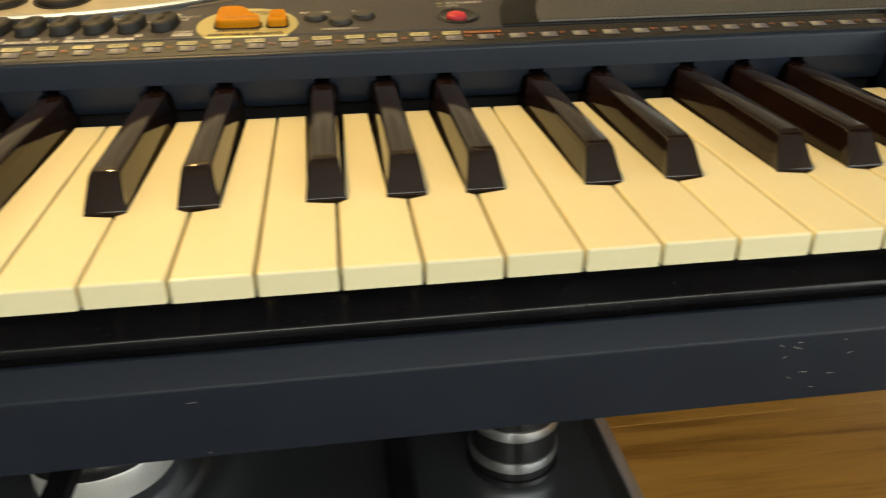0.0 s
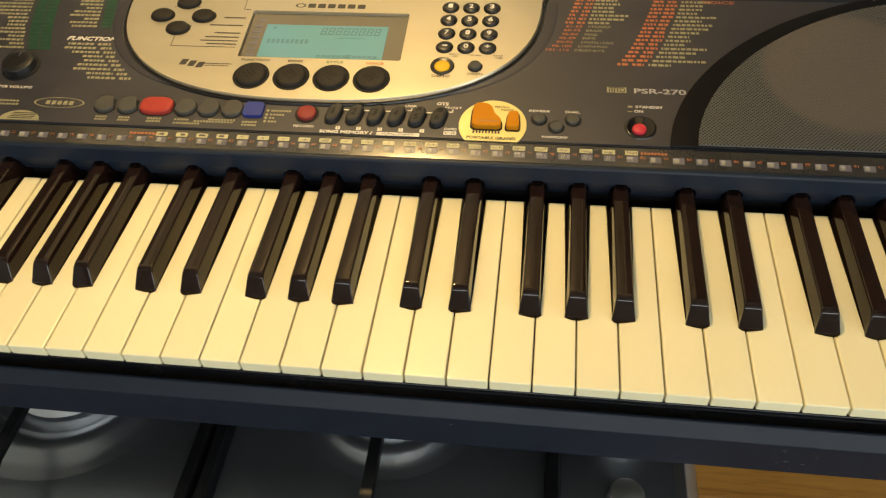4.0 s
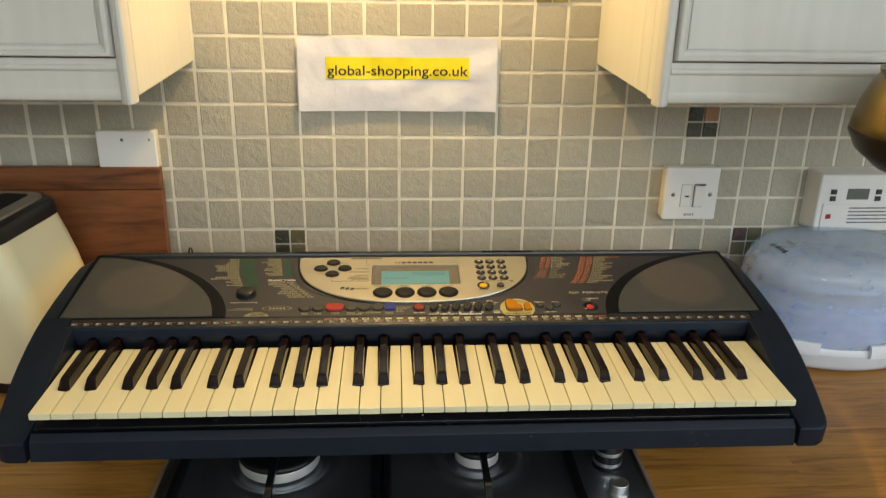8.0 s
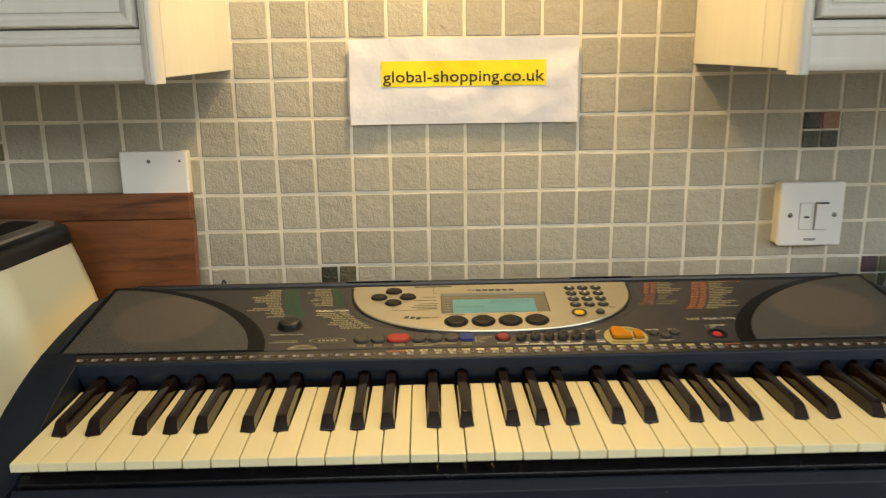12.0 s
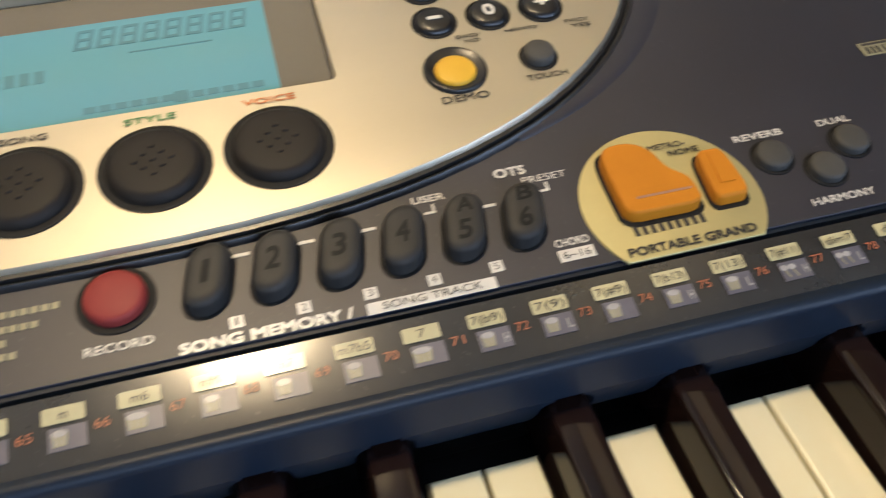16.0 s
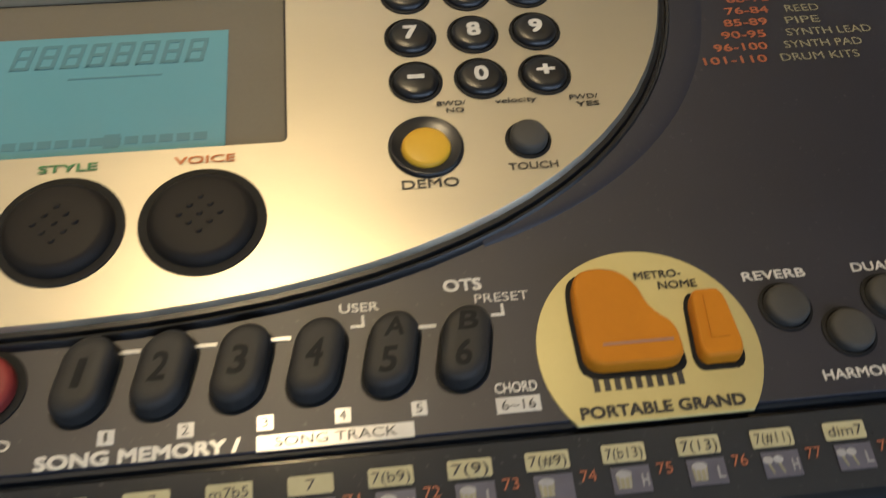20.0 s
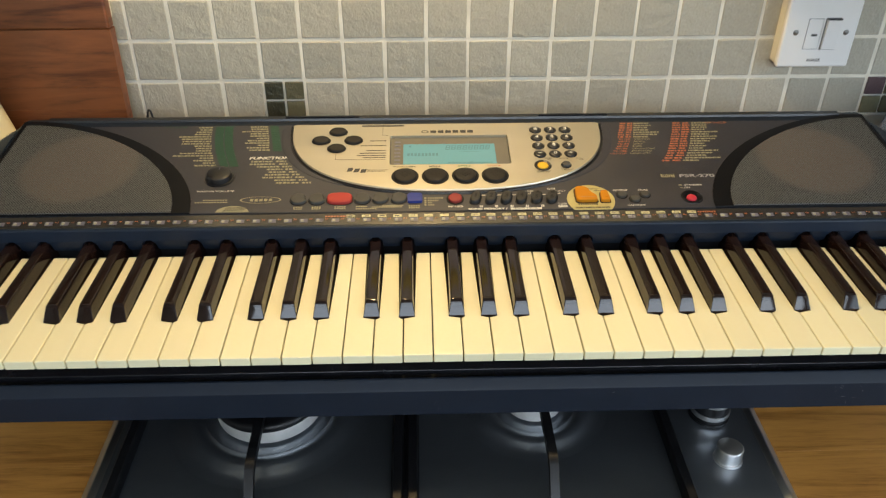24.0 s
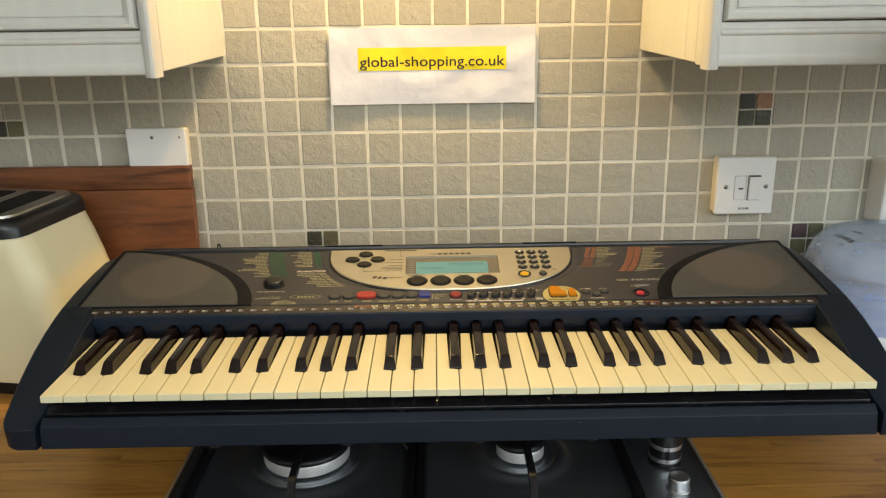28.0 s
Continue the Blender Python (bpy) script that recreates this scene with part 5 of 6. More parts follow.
def round_button(x, y, base, r, h, material, name, well=None, label="", sx=1.0, sy=1.0, edge=0.0010, legend=None, ink=None):
    """A round button in a dark well, with its legend on top."""
    m = on_panel(x, y, base)
    if well:
        bm = lathe(bmesh.new(), [(well, 0.0), (well, 0.0003), (well - 0.0006, 0.0005), (r + 0.0002, 0.0002), (0, 0.0001)], m, 36, sx, sy)
        part("button_well", bm, M_NUMERAL, KB)
    b = part(name, lathe(bmesh.new(), dome(r, h, edge), m, 36, sx, sy), material, KB, label)
    if legend:
        bm = bmesh.new()
        text, w, hh, dy = legend
        write(bm, text, 0, dy, w, hh, h + 0.0005, m, bold=0.03)
        part("legend", bm, ink or M_INK, b, smooth=False)
    return b


PB = 0.0032   # the plate's height over the panel
for yy, row in ((0.2942, "123"), (0.2800, "456"), (0.2655, "789"), (0.2512, "-0+")):
    for xx, ch in zip((0.0892, 0.1047, 0.1202), row):
        lg = (ch, 0.0044 if ch in "-+" else 0.0034, 0.0010 if ch == "-" else 0.0045, 0)
        if ch == "-":
            lg = None
        b = round_button(xx, yy, PB, 0.0056, 0.0016, M_BLACK, "number_button", 0.0064, "glossy black number button", edge=0.0014, legend=lg)
        if ch == "-":
            bm = bmesh.new()
            sheet(bm, rect(-0.0020, 0.0020, -0.0006, 0.0006), 0.0021, on_panel(xx, yy, PB))
            part("legend", bm, M_INK, b, smooth=False)
part("demo_bowl", lathe(bmesh.new(), [(0.0086, -0.0004), (0.0085, 0.0006), (0.0081, 0.0011), (0.0076, 0.0011), (0.0060, 0.0002), (0, 0.0002)], on_panel(0.0897, 0.2320, PB), 40), M_BLACK, KB, "black dished ring")
round_button(0.0897, 0.2317, PB, 0.0056, 0.0012, M_YELLOW, "demo_button", None, "amber button in a black ring", edge=0.0010)
round_button(0.1130, 0.2322, PB, 0.0043, 0.0028, M_GREYBTN, "touch_button", 0.0053, "grey button")
for xx in (-0.0465, -0.0170, 0.0122, 0.0412):
    b = round_button(xx, 0.2168, PB, 0.0113, 0.0028, M_BIGBTN, "mode_button", 0.0133, "large brown-black rubber button with raised dots", edge=0.0022)
    bm = bmesh.new()
    for i in range(-2, 3):
        for j in range(-2, 3):
            if abs(i) + abs(j) <= 3 and (i + j) % 2 == 0:
                lathe(bm, [(0.0007, 0), (0.0005, 0.0004), (0, 0.0005)], on_panel(xx, 0.2168, PB) @ pose(i * 0.0021, j * 0.0021, 0.0031), 8)
    part("dot_pattern", bm, M_BIGBTN, b)
for xx, yy in ((-0.1160, 0.2935), (-0.1325, 0.2782), (-0.0995, 0.2782), (-0.1160, 0.2640)):
    round_button(xx, yy, PB, 0.0081, 0.0028, M_BIGBTN, "cursor_button", 0.0087, "dark oval cursor button", 1.12, 0.86, 0.0018)
for a, b in (((-0.126, 0.2885), (-0.122, 0.2905)), ((-0.110, 0.2905), (-0.106, 0.2885)), ((-0.126, 0.2675), (-0.122, 0.2660)), ((-0.110, 0.2660), (-0.106, 0.2675))):
    bm = bmesh.new()
    sheet(bm, [(a[0], a[1] - 0.0003), (b[0], b[1] - 0.0003), (b[0], b[1] + 0.0003), (a[0], a[1] + 0.0003)], 0.0034, PM)
    part("cursor_line", bm, M_INKDARK, plate, smooth=False)
for xx in (-0.1462, -0.1290, -0.0868, -0.0698, -0.0525):
    s = 1 if xx < -0.1078 else -1
    rim = []
    for x, y in oval(0, 0, 0.0078, 0.0074, 40):
        dx, dy = x - s * 0.0150, y - 0.0030
        d = math.hypot(dx, dy)
        f = max(1.0, 0.0094 / d)   # a bite out of the side towards the red button
        rim.append((s * 0.0150 + dx * f, 0.0030 + dy * f))
    bm = bmesh.new()
    prism(bm, [(xx + x * 1.10, 0.1860 + y * 1.10) for x, y in rim], -0.0001, 0.0004, PM)
    part("button_well", bm, M_NUMERAL, KB)
    bm = bmesh.new()
    loft(bm, [[tuple(PM @ Vector((xx + x * f, 0.1862 + y * f, z))) for x, y in rim] for f, z in ((1.0, 0.0), (1.0, 0.0020), (0.96, 0.0027), (0.88, 0.0030), (0.70, 0.0031))])
    part("rhythm_button", bm, M_GREYBTN, KB, "charcoal rubber button with a crescent bite")
bm = bmesh.new()
prism(bm, oval(-0.1078, 0.1862, 0.0128, 0.0083, 40, 3.0), -0.0001, 0.0004, PM)
part("button_well", bm, M_NUMERAL, KB)
bm = bmesh.new()
rings = [[tuple(PM @ Vector((x, y, z))) for x, y in oval(-0.1078, 0.1862, 0.0119 - i, 0.0075 - i, 40, 3.0)] for i, z in ((0, 0.0), (0, 0.0022), (0.0004, 0.0030), (0.0012, 0.0035), (0.0026, 0.0037))]
part("start_button", loft(bm, rings), M_RED, KB, "wide red start button")
bm = bmesh.new()
prism(bm, rect(-0.0440, -0.0300, 0.1797, 0.1923, 0.0020), 0.0, 0.0026, PM, 0.0009)
part("chord_button", bm, M_BLUE, KB, "square blue button")
round_button(0.0010, 0.1850, 0.0002, 0.0066, 0.0028, M_DULLRED, "record_button", 0.0084, "dull red record button in a black ring", edge=0.0012)
PILLS = (0.0204, 0.0349, 0.0494, 0.0637, 0.0781, 0.0925)
for k, xx in enumerate(PILLS):
    yy = 0.1842
    SLANT = PM @ Matrix(((1, 0.22, 0, -0.22 * yy), (0, 1, 0, 0), (0, 0, 1, 0), (0, 0, 0, 1)))
    bm = bmesh.new()
    prism(bm, rect(xx - 0.0055, xx + 0.0055, yy - 0.0085, yy + 0.0087, 0.0054, 8), -0.0001, 0.0004, SLANT)
    part("button_well", bm, M_NUMERAL, KB)
    bm = bmesh.new()
    rings = [[tuple(SLANT @ Vector((x, y, z))) for x, y in rect(xx - 0.0048 + i, xx + 0.0048 - i, yy - 0.0078 + i, yy + 0.0080 - i, 0.0047 - i, 8)] for i, z in ((0, 0.0), (0, 0.0032), (0.0003, 0.0040), (0.0009, 0.0045), (0.0018, 0.0048), (0.0030, 0.0049))]
    loft(bm, rings)
    pb = part("memory_button", bm, M_RUBBER, KB, "charcoal pill-shaped button with a sunk numeral")
    bm = bmesh.new()
    write(bm, "123456"[k], xx, yy - (0.0026 if k > 3 else 0.0), 0.0032 if k else 0.0016, 0.0058 if k < 4 else 0.0052, 0.00502, SLANT, bold=0.02)
    if k > 3:
        write(bm, "AB"[k - 4], xx + 0.0003, yy + 0.0040, 0.0038, 0.0040, 0.00502, SLANT, bold=0.02)
    part("numeral", bm, M_NUMERAL, pb, smooth=False)
# gold oval with the piano-shaped buttons
bm = bmesh.new()
gold = [p for p in oval(0.1292, 0.1812, 0.0226, 0.0221, 72) if p[1] > 0.1668]
gold = sorted(gold, key=lambda p: math.atan2(p[1] - 0.175, p[0] - 0.1292))
prism(bm, gold, 0.0, 0.0006, PM, 0.0002, seg=1)
ov = part("gold_oval", bm, M_GOLD, KB, "pale gold oval plate")
def rounded(loop, times=2):
    """Cuts the corners of an outline until it is smooth."""
    for _ in range(times):
        loop = [(a[0] * (1 - f) + b[0] * f, a[1] * (1 - f) + b[1] * f) for a, b in zip(loop, loop[1:] + loop[:1]) for f in (0.25, 0.75)]
    return loop


piano = rounded([(0.1153, 0.1768), (0.1246, 0.1768), (0.1348, 0.1766), (0.1350, 0.1815), (0.1343, 0.1846), (0.1318, 0.1866), (0.1298, 0.1892), (0.1288, 0.1935), (0.1256, 0.1972), (0.1205, 0.1982), (0.1160, 0.1968), (0.1152, 0.1915), (0.1152, 0.1840)])
bm = bmesh.new()
prism(bm, [(0.1252 + (x - 0.1252) * 1.10, 0.1868 + (y - 0.187) * 1.09) for x, y in piano], 0.0004, 0.0009, PM)
part("button_well", bm, M_NUMERAL, ov)
bm = bmesh.new()
rings = [[tuple(PM @ Vector((0.1248 + (x - 0.1248) * f, 0.1868 + (y - 0.1868) * f, z))) for x, y in piano] for f, z in ((1.0, 0.0004), (1.0, 0.0030), (0.985, 0.0037), (0.955, 0.0041), (0.92, 0.0042))]
loft(bm, rings)
pb = part("grand_button", bm, M_ORANGE, KB, "orange button in the shape of a grand piano")
bm = bmesh.new()
sheet(bm, rect(0.1190, 0.1332, 0.1806, 0.1812), 0.00432, PM)
part("lid_line", bm, M_RAWEDGE, pb, smooth=False)
metro = rounded([(0.1380, 0.1767), (0.1425, 0.1767), (0.1473, 0.1767), (0.1468, 0.1840), (0.1461, 0.1915), (0.1428, 0.1916), (0.1393, 0.1915), (0.1386, 0.1840)])
bm = bmesh.new()
prism(bm, [(0.1427 + (x - 0.1427) * 1.20, 0.1838 + (y - 0.184) * 1.12) for x, y in metro], 0.0004, 0.0009, PM)
part("button_well", bm, M_NUMERAL, ov)
bm = bmesh.new()
rings = [[tuple(PM @ Vector((0.1427 + (x - 0.1427) * f, 0.1840 + (y - 0.1840) * f, z))) for x, y in metro] for f, z in ((1.0, 0.0004), (1.0, 0.0028), (0.97, 0.0035), (0.92, 0.0039), (0.86, 0.0040))]
loft(bm, rings)
mb = part("metronome_button", bm, M_ORANGE, KB, "small orange metronome button")
bm = bmesh.new()
prism(bm, [(0.1408, 0.1805), (0.1446, 0.1805), (0.1436, 0.1895), (0.1416, 0.1895)], 0.0040, 0.0043, PM)
part("metronome_relief", bm, M_ORANGE, mb, smooth=False)
bm = bmesh.new()
for i in range(9):
    sheet(bm, rect(0.1164 + 0.0021 * i, 0.1176 + 0.0021 * i, 0.1733, 0.1763), 0.0008, PM)
write(bm, "PORTABLE GRAND", 0.1290, 0.1693, 0.0325, 0.0024, 0.0008, PM, bold=0.03)
write(bm, "METRO-", 0.1348, 0.1973, 0.0100, 0.0018, 0.0008, PM, bold=0.012)
write(bm, "NOME", 0.1384, 0.1947, 0.0082, 0.0018, 0.0008, PM, bold=0.012)
part("lettering", bm, M_INKDARK, ov, "dark capitals and a row of key marks", smooth=False)
for xx, yy in ((0.1598, 0.1878), (0.1712, 0.1812), (0.1822, 0.1880)):
    round_button(xx, yy, 0.0002, 0.0046, 0.0024, M_GREYBTN, "effect_button", 0.0056, "small round grey button", edge=0.0010)
m = on_panel(0.2262, 0.1838, 0.0002)
part("power_dish", lathe(bmesh.new(), [(0.0106, -0.0004), (0.0102, 0.0004), (0.0094, 0.0009), (0.0086, 0.0008), (0.0060, 0.0003), (0.0, 0.0003)], m, 36), M_TRIM, KB, "dished black ring")
part("power_button", lathe(bmesh.new(), dome(0.0047, 0.0024, 0.0012), on_panel(0.2252, 0.1816, 0.0), 30), M_PINK, KB, "red power button")
m = on_panel(-0.2262, 0.2215, 0.0)
kn = part("volume_knob", lathe(bmesh.new(), [(0.0142, 0.0), (0.0140, 0.0012), (0.0124, 0.0014), (0.0118, 0.0060), (0.0108, 0.0072), (0.0060, 0.0075), (0, 0.0075)], m, 40), M_BLACK, KB, "black volume knob")
bm = bmesh.new()
sheet(bm, rect(-0.0004, 0.0004, 0.004, 0.0095), 0.0077, m)
part("pointer", bm, M_INKGREY, kn, smooth=False)


# ---- printing on the panel ----
def caption(text, x, y, width, height, ink=None, base=0.0004, bold=0.015, shear=0.0, under=None, label=""):
    bm = bmesh.new()
    write(bm, text, x, y, width, height, base, PM, bold=bold, shear=shear)
    part("lettering", bm, ink or M_INK, under or panel, label, smooth=False)


caption("PSR-270", 0.2398, 0.2170, 0.0345, 0.0046, M_INKPALE, bold=0.02)
caption("STANDBY", 0.2322, 0.2022, 0.0180, 0.0023)
caption("ON", 0.2252, 0.1982, 0.0058, 0.0023)
for x0, x1, y0, y1 in ((0.2182, 0.2212, 0.2014, 0.2030), (0.2182, 0.2212, 0.1976, 0.1982)):
    bm = bmesh.new()
    sheet(bm, rect(x0, x1, y0, y1), 0.0004, PM)
    part("switch_symbol", bm, M_INKDIM, panel, smooth=False)
caption("REVERB", 0.1597, 0.1953, 0.0138, 0.0021)
caption("DUAL", 0.1818, 0.1954, 0.0095, 0.0021)
caption("HARMONY", 0.1710, 0.1725, 0.0172, 0.0021)
caption("USER", 0.0724, 0.1956, 0.0080, 0.0020)
caption("OTS", 0.0938, 0.1988, 0.0080, 0.0028, bold=0.03)
caption("PRESET", 0.1015, 0.1954, 0.0112, 0.0020, bold=0.0)
caption("CHORD", 0.1014, 0.1760, 0.0083, 0.0021)
caption("SONG MEMORY /", 0.0310, 0.1699, 0.0365, 0.0027, bold=0.04)
caption("RECORD", 0.0010, 0.1738, 0.0140, 0.0021)
caption("MASTER VOLUME", -0.2265, 0.2010, 0.0350, 0.0024)
caption("FUNCTION", -0.1820, 0.2540, 0.0410, 0.0044, bold=0.03, shear=0.2)
caption("STYLE", -0.2875, 0.3105, 0.0230, 0.0030, M_INKGREEN)
caption("VOICE", 0.2852, 0.3098, 0.0230, 0.0030, M_INKORANGE)
caption("VOICE", 0.0410, 0.2326, 0.0132, 0.0021, M_PLATEORANGE, 0.0034, 0.02, under=plate)
caption("STYLE", 0.0120, 0.2326, 0.0124, 0.0021, M_PLATEGREEN, 0.0034, 0.02, under=plate)
caption("SONG", -0.0174, 0.2326, 0.0110, 0.0021, M_INKDARK, 0.0034, 0.02, under=plate)
caption("FUNCTION", -0.0472, 0.2326, 0.0215, 0.0021, M_INKDARK, 0.0034, 0.02, under=plate)
caption("DEMO", 0.0897, 0.2221, 0.0126, 0.0024, M_INKDARK, 0.0034, 0.012, under=plate)
caption("TOUCH", 0.1130, 0.2250, 0.0112, 0.0019, M_INKDARK, 0.0034, 0.012, under=plate)
caption("BWD/", 0.0968, 0.2441, 0.0068, 0.0014, M_INKDARK, 0.0034, 0.012, under=plate)
caption("NO", 0.0975, 0.2420, 0.0042, 0.0014, M_INKDARK, 0.0034, 0.015, under=plate)
caption("velocity", 0.1120, 0.2439, 0.0098, 0.0014, M_INKDARK, 0.0034, 0.012, under=plate)
caption("FWD/", 0.1282, 0.2437, 0.0068, 0.0014, M_INKDARK, 0.0034, 0.012, under=plate)
caption("YES", 0.1288, 0.2415, 0.0056, 0.0014, M_INKDARK, 0.0034, 0.015, under=plate)
# boxes with dark text
def white_box(outline, name="printed_box"):
    bm = bmesh.new()
    sheet(bm, outline, 0.0004, PM)
    return part(name, bm, M_INK, panel, smooth=False)


track_box = white_box(rect(0.0521, 0.0812, 0.1683, 0.1712))
number_box = [white_box(rect(xx - 0.0015, xx + 0.0015, 0.1722, 0.1750)) for xx in (0.0249, 0.0392, 0.0537, 0.0681, 0.0825)]
chord_box = white_box(rect(0.0971, 0.1057, 0.1710, 0.1741))
for a, b in zip(PILLS, PILLS[1:]):
    if a != PILLS[3]:
        white_box(rect(a + 0.0052, b - 0.0050, 0.1898, 0.1906), "printed_line")
for xx in (0.0705, 0.0988):
    white_box([(xx, 0.1912), (xx + 0.0028, 0.1912), (xx + 0.0028, 0.1938), (xx + 0.0022, 0.1938), (xx + 0.0022, 0.1918), (xx, 0.1918)], "printed_bracket")
caption("SONG TRACK", 0.0668, 0.1698, 0.0225, 0.0018, M_INKDARK, 0.0006, 0.0, under=track_box)
caption("6~16", 0.1014, 0.1725, 0.0066, 0.0019, M_INKDARK, 0.0006, 0.0, under=chord_box)
for k, xx in enumerate((0.0249, 0.0392, 0.0537, 0.0681, 0.0825)):
    caption("12345"[k], xx, 0.1736, 0.0012 if k else 0.0006, 0.0018, M_INKDARK, 0.0006, 0.0, under=number_box[k])
bm = bmesh.new()
sheet(bm, rect(0.2045, 0.2175, 0.2150, 0.2200), 0.0004, PM)
chip = part("printed_badge", bm, M_INKDIM, panel, "small pale badge", smooth=False)
bm = bmesh.new()
for x0, x1, y0, y1 in ((0.2058, 0.2066, 0.2155, 0.2180), (0.2075, 0.2083, 0.2155, 0.2180), (0.2092, 0.2100, 0.2155, 0.2180), (0.2112, 0.2120, 0.2155, 0.2180), (0.2130, 0.2165, 0.2155, 0.2161), (0.2130, 0.2136, 0.2155, 0.2180), (0.2159, 0.2165, 0.2155, 0.2180), (0.2055, 0.2165, 0.2188, 0.2195)):
    sheet(bm, rect(x0, x1, y0, y1), 0.0006, PM)
part("badge_bars", bm, M_INKDARK, chip, smooth=False)
def bar_caption(x0, w, y, step=0.0022, tall=0.0016):
    bm = bmesh.new()
    for i in range(int(w / step + 0.01)):
        sheet(bm, rect(x0 + step * i, x0 + step * (i + 0.72), y - tall / 2, y + tall / 2), 0.0004, PM)
    part("caption_print", bm, M_INKDIM, panel, "small pale caption too fine to read", smooth=False)


for x0, w, y in ((-0.150, 0.010, 0.1755), (-0.133, 0.010, 0.1755), (-0.112, 0.012, 0.1755), (-0.092, 0.011, 0.1755), (-0.0775, 0.029, 0.1745), (-0.043, 0.013, 0.1755), (-0.150, 0.010, 0.1730), (-0.133, 0.010, 0.1730), (-0.112, 0.012, 0.1730), (-0.092, 0.020, 0.1722), (-0.0675, 0.020, 0.1765), (-0.043, 0.013, 0.1728)):
    bar_caption(x0, w, y)
for y, w in ((0.1868, 0.0165), (0.1832, 0.0125), (0.1800, 0.006), (0.1768, 0.0075)):
    bar_caption(-0.0248, w, y, 0.0021)
    bm = bmesh.new()
    sheet(bm, oval(-0.0272, y, 0.0011, 0.0011, 12), 0.0004, PM)
    part("track_dot", bm, M_INKDIM, panel, smooth=False)
bar_caption(-0.243, 0.0312, 0.1842, 0.0026, 0.0015)
bar_caption(-0.236, 0.0234, 0.1875, 0.0026, 0.0014)
bm = bmesh.new()
lathe(bm, [(0.0178, 0), (0.0192, 0), (0.0192, 0.0001), (0.0178, 0.0001)], PM @ pose(-0.182, 0.1870, 0.0004), 36, 1.0, 0.26)
for i in range(5):
    sheet(bm, rect(-0.192 + 0.0044 * i, -0.192 + 0.0044 * i + 0.003, 0.1852, 0.1888), 0.0004, PM)
part("oval_emblem", bm, M_INKDIM, panel, "outlined oval emblem", smooth=False)
bm = bmesh.new()
sheet(bm, [(-0.2215, 0.1695)] + [p for p in oval(-0.2060, 0.1700, 0.0150, 0.0085, 20, a0=170, a1=10)] + [(-0.1905, 0.1695)], 0.0004, PM)
em = part("round_emblem", bm, M_INKDIM, panel, "half-round pale emblem", smooth=False)
bm = bmesh.new()
for i in range(4):
    sheet(bm, rect(-0.2150 + 0.001 * i, -0.1960 + 0.001 * i, 0.1708 + 0.0016 * i, 0.1714 + 0.0016 * i), 0.0006, PM)
part("emblem_bars", bm, M_INKDARK, em, smooth=False)
# tables of voices and styles: short bars, and the lines that can be read
rng = random.Random(21)


def bars(bm, x0, x1, y, h):
    x = x0
    while x < x1 - 0.0008:
        w = min(rng.uniform(0.0012, 0.0042), x1 - x)
        sheet(bm, rect(x, x + w, y - h / 2, y + h / 2), 0.0004, PM)
        x += w + 0.0009


VOICE_NO, VOICE_NAME = ("number_print", M_INKORANGE, "orange voice numbers"), ("name_print", M_INKDIM, "pale voice name")
STYLE_NO, STYLE_NAME = ("number_print", M_INKGREEN, "dark green style numbers"), ("name_print", M_INKDIM, "pale style name")


def column(bm, kind):
    part(kind[0], bm, kind[1], panel, kind[2], smooth=False)


READ = {0: ("101-110", "DRUM KITS"), 1: ("96-100", "SYNTH PAD"), 2: ("90-95", "SYNTH LEAD"), 3: ("85-89", "PIPE"), 4: ("76-84", "REED"), 5: ("68-75", "BRASS"), 6: ("61-65", "STRINGS")}
for k in range(14):
    bo, bw = bmesh.new(), bmesh.new()
    y = 0.2553 + 0.0042 * k
    t = (y - 0.2526) / 0.0574
    xo = 0.1590 + 0.0230 * max(0.0, t) ** 0.65
    if k in READ:
        a, b = READ[k]
        write(bo, a, xo + 0.0078, y, 0.0026 * len(a) * 0.90, 0.0024, 0.0004, PM, bold=0.01)
        write(bw, b, xo + 0.0195 - 0.004 * t + 0.0012 * len(b), y, 0.0023 * len(b), 0.0024, 0.0004, PM)
    else:
        bars(bo, xo, xo + 0.0065 - 0.0008 * t, y, 0.0022)
        bars(bo, xo + 0.0082, xo + 0.0145 - 0.001 * t, y, 0.0022)
        bars(bw, xo + 0.0185 - 0.004 * t, xo + 0.0185 - 0.004 * t + rng.uniform(0.013, 0.028), y, 0.0020)
    column(bo, VOICE_NO)
    column(bw, VOICE_NAME)
for k in range(17):
    bo, bw = bmesh.new(), bmesh.new()
    y = 0.2425 + 0.0042 * k
    t = (y - 0.2403) / 0.0700
    xo = 0.2085 + 0.0305 * max(0.0, t) ** 0.65
    bars(bo, xo, xo + 0.0085, y, 0.0022)
    bars(bo, xo + 0.0102, xo + 0.0182, y, 0.0022)
    bars(bw, xo + 0.0212 - 0.001 * t, xo + 0.0212 + rng.uniform(0.013, 0.036), y, 0.0020)
    column(bo, VOICE_NO)
    column(bw, VOICE_NAME)
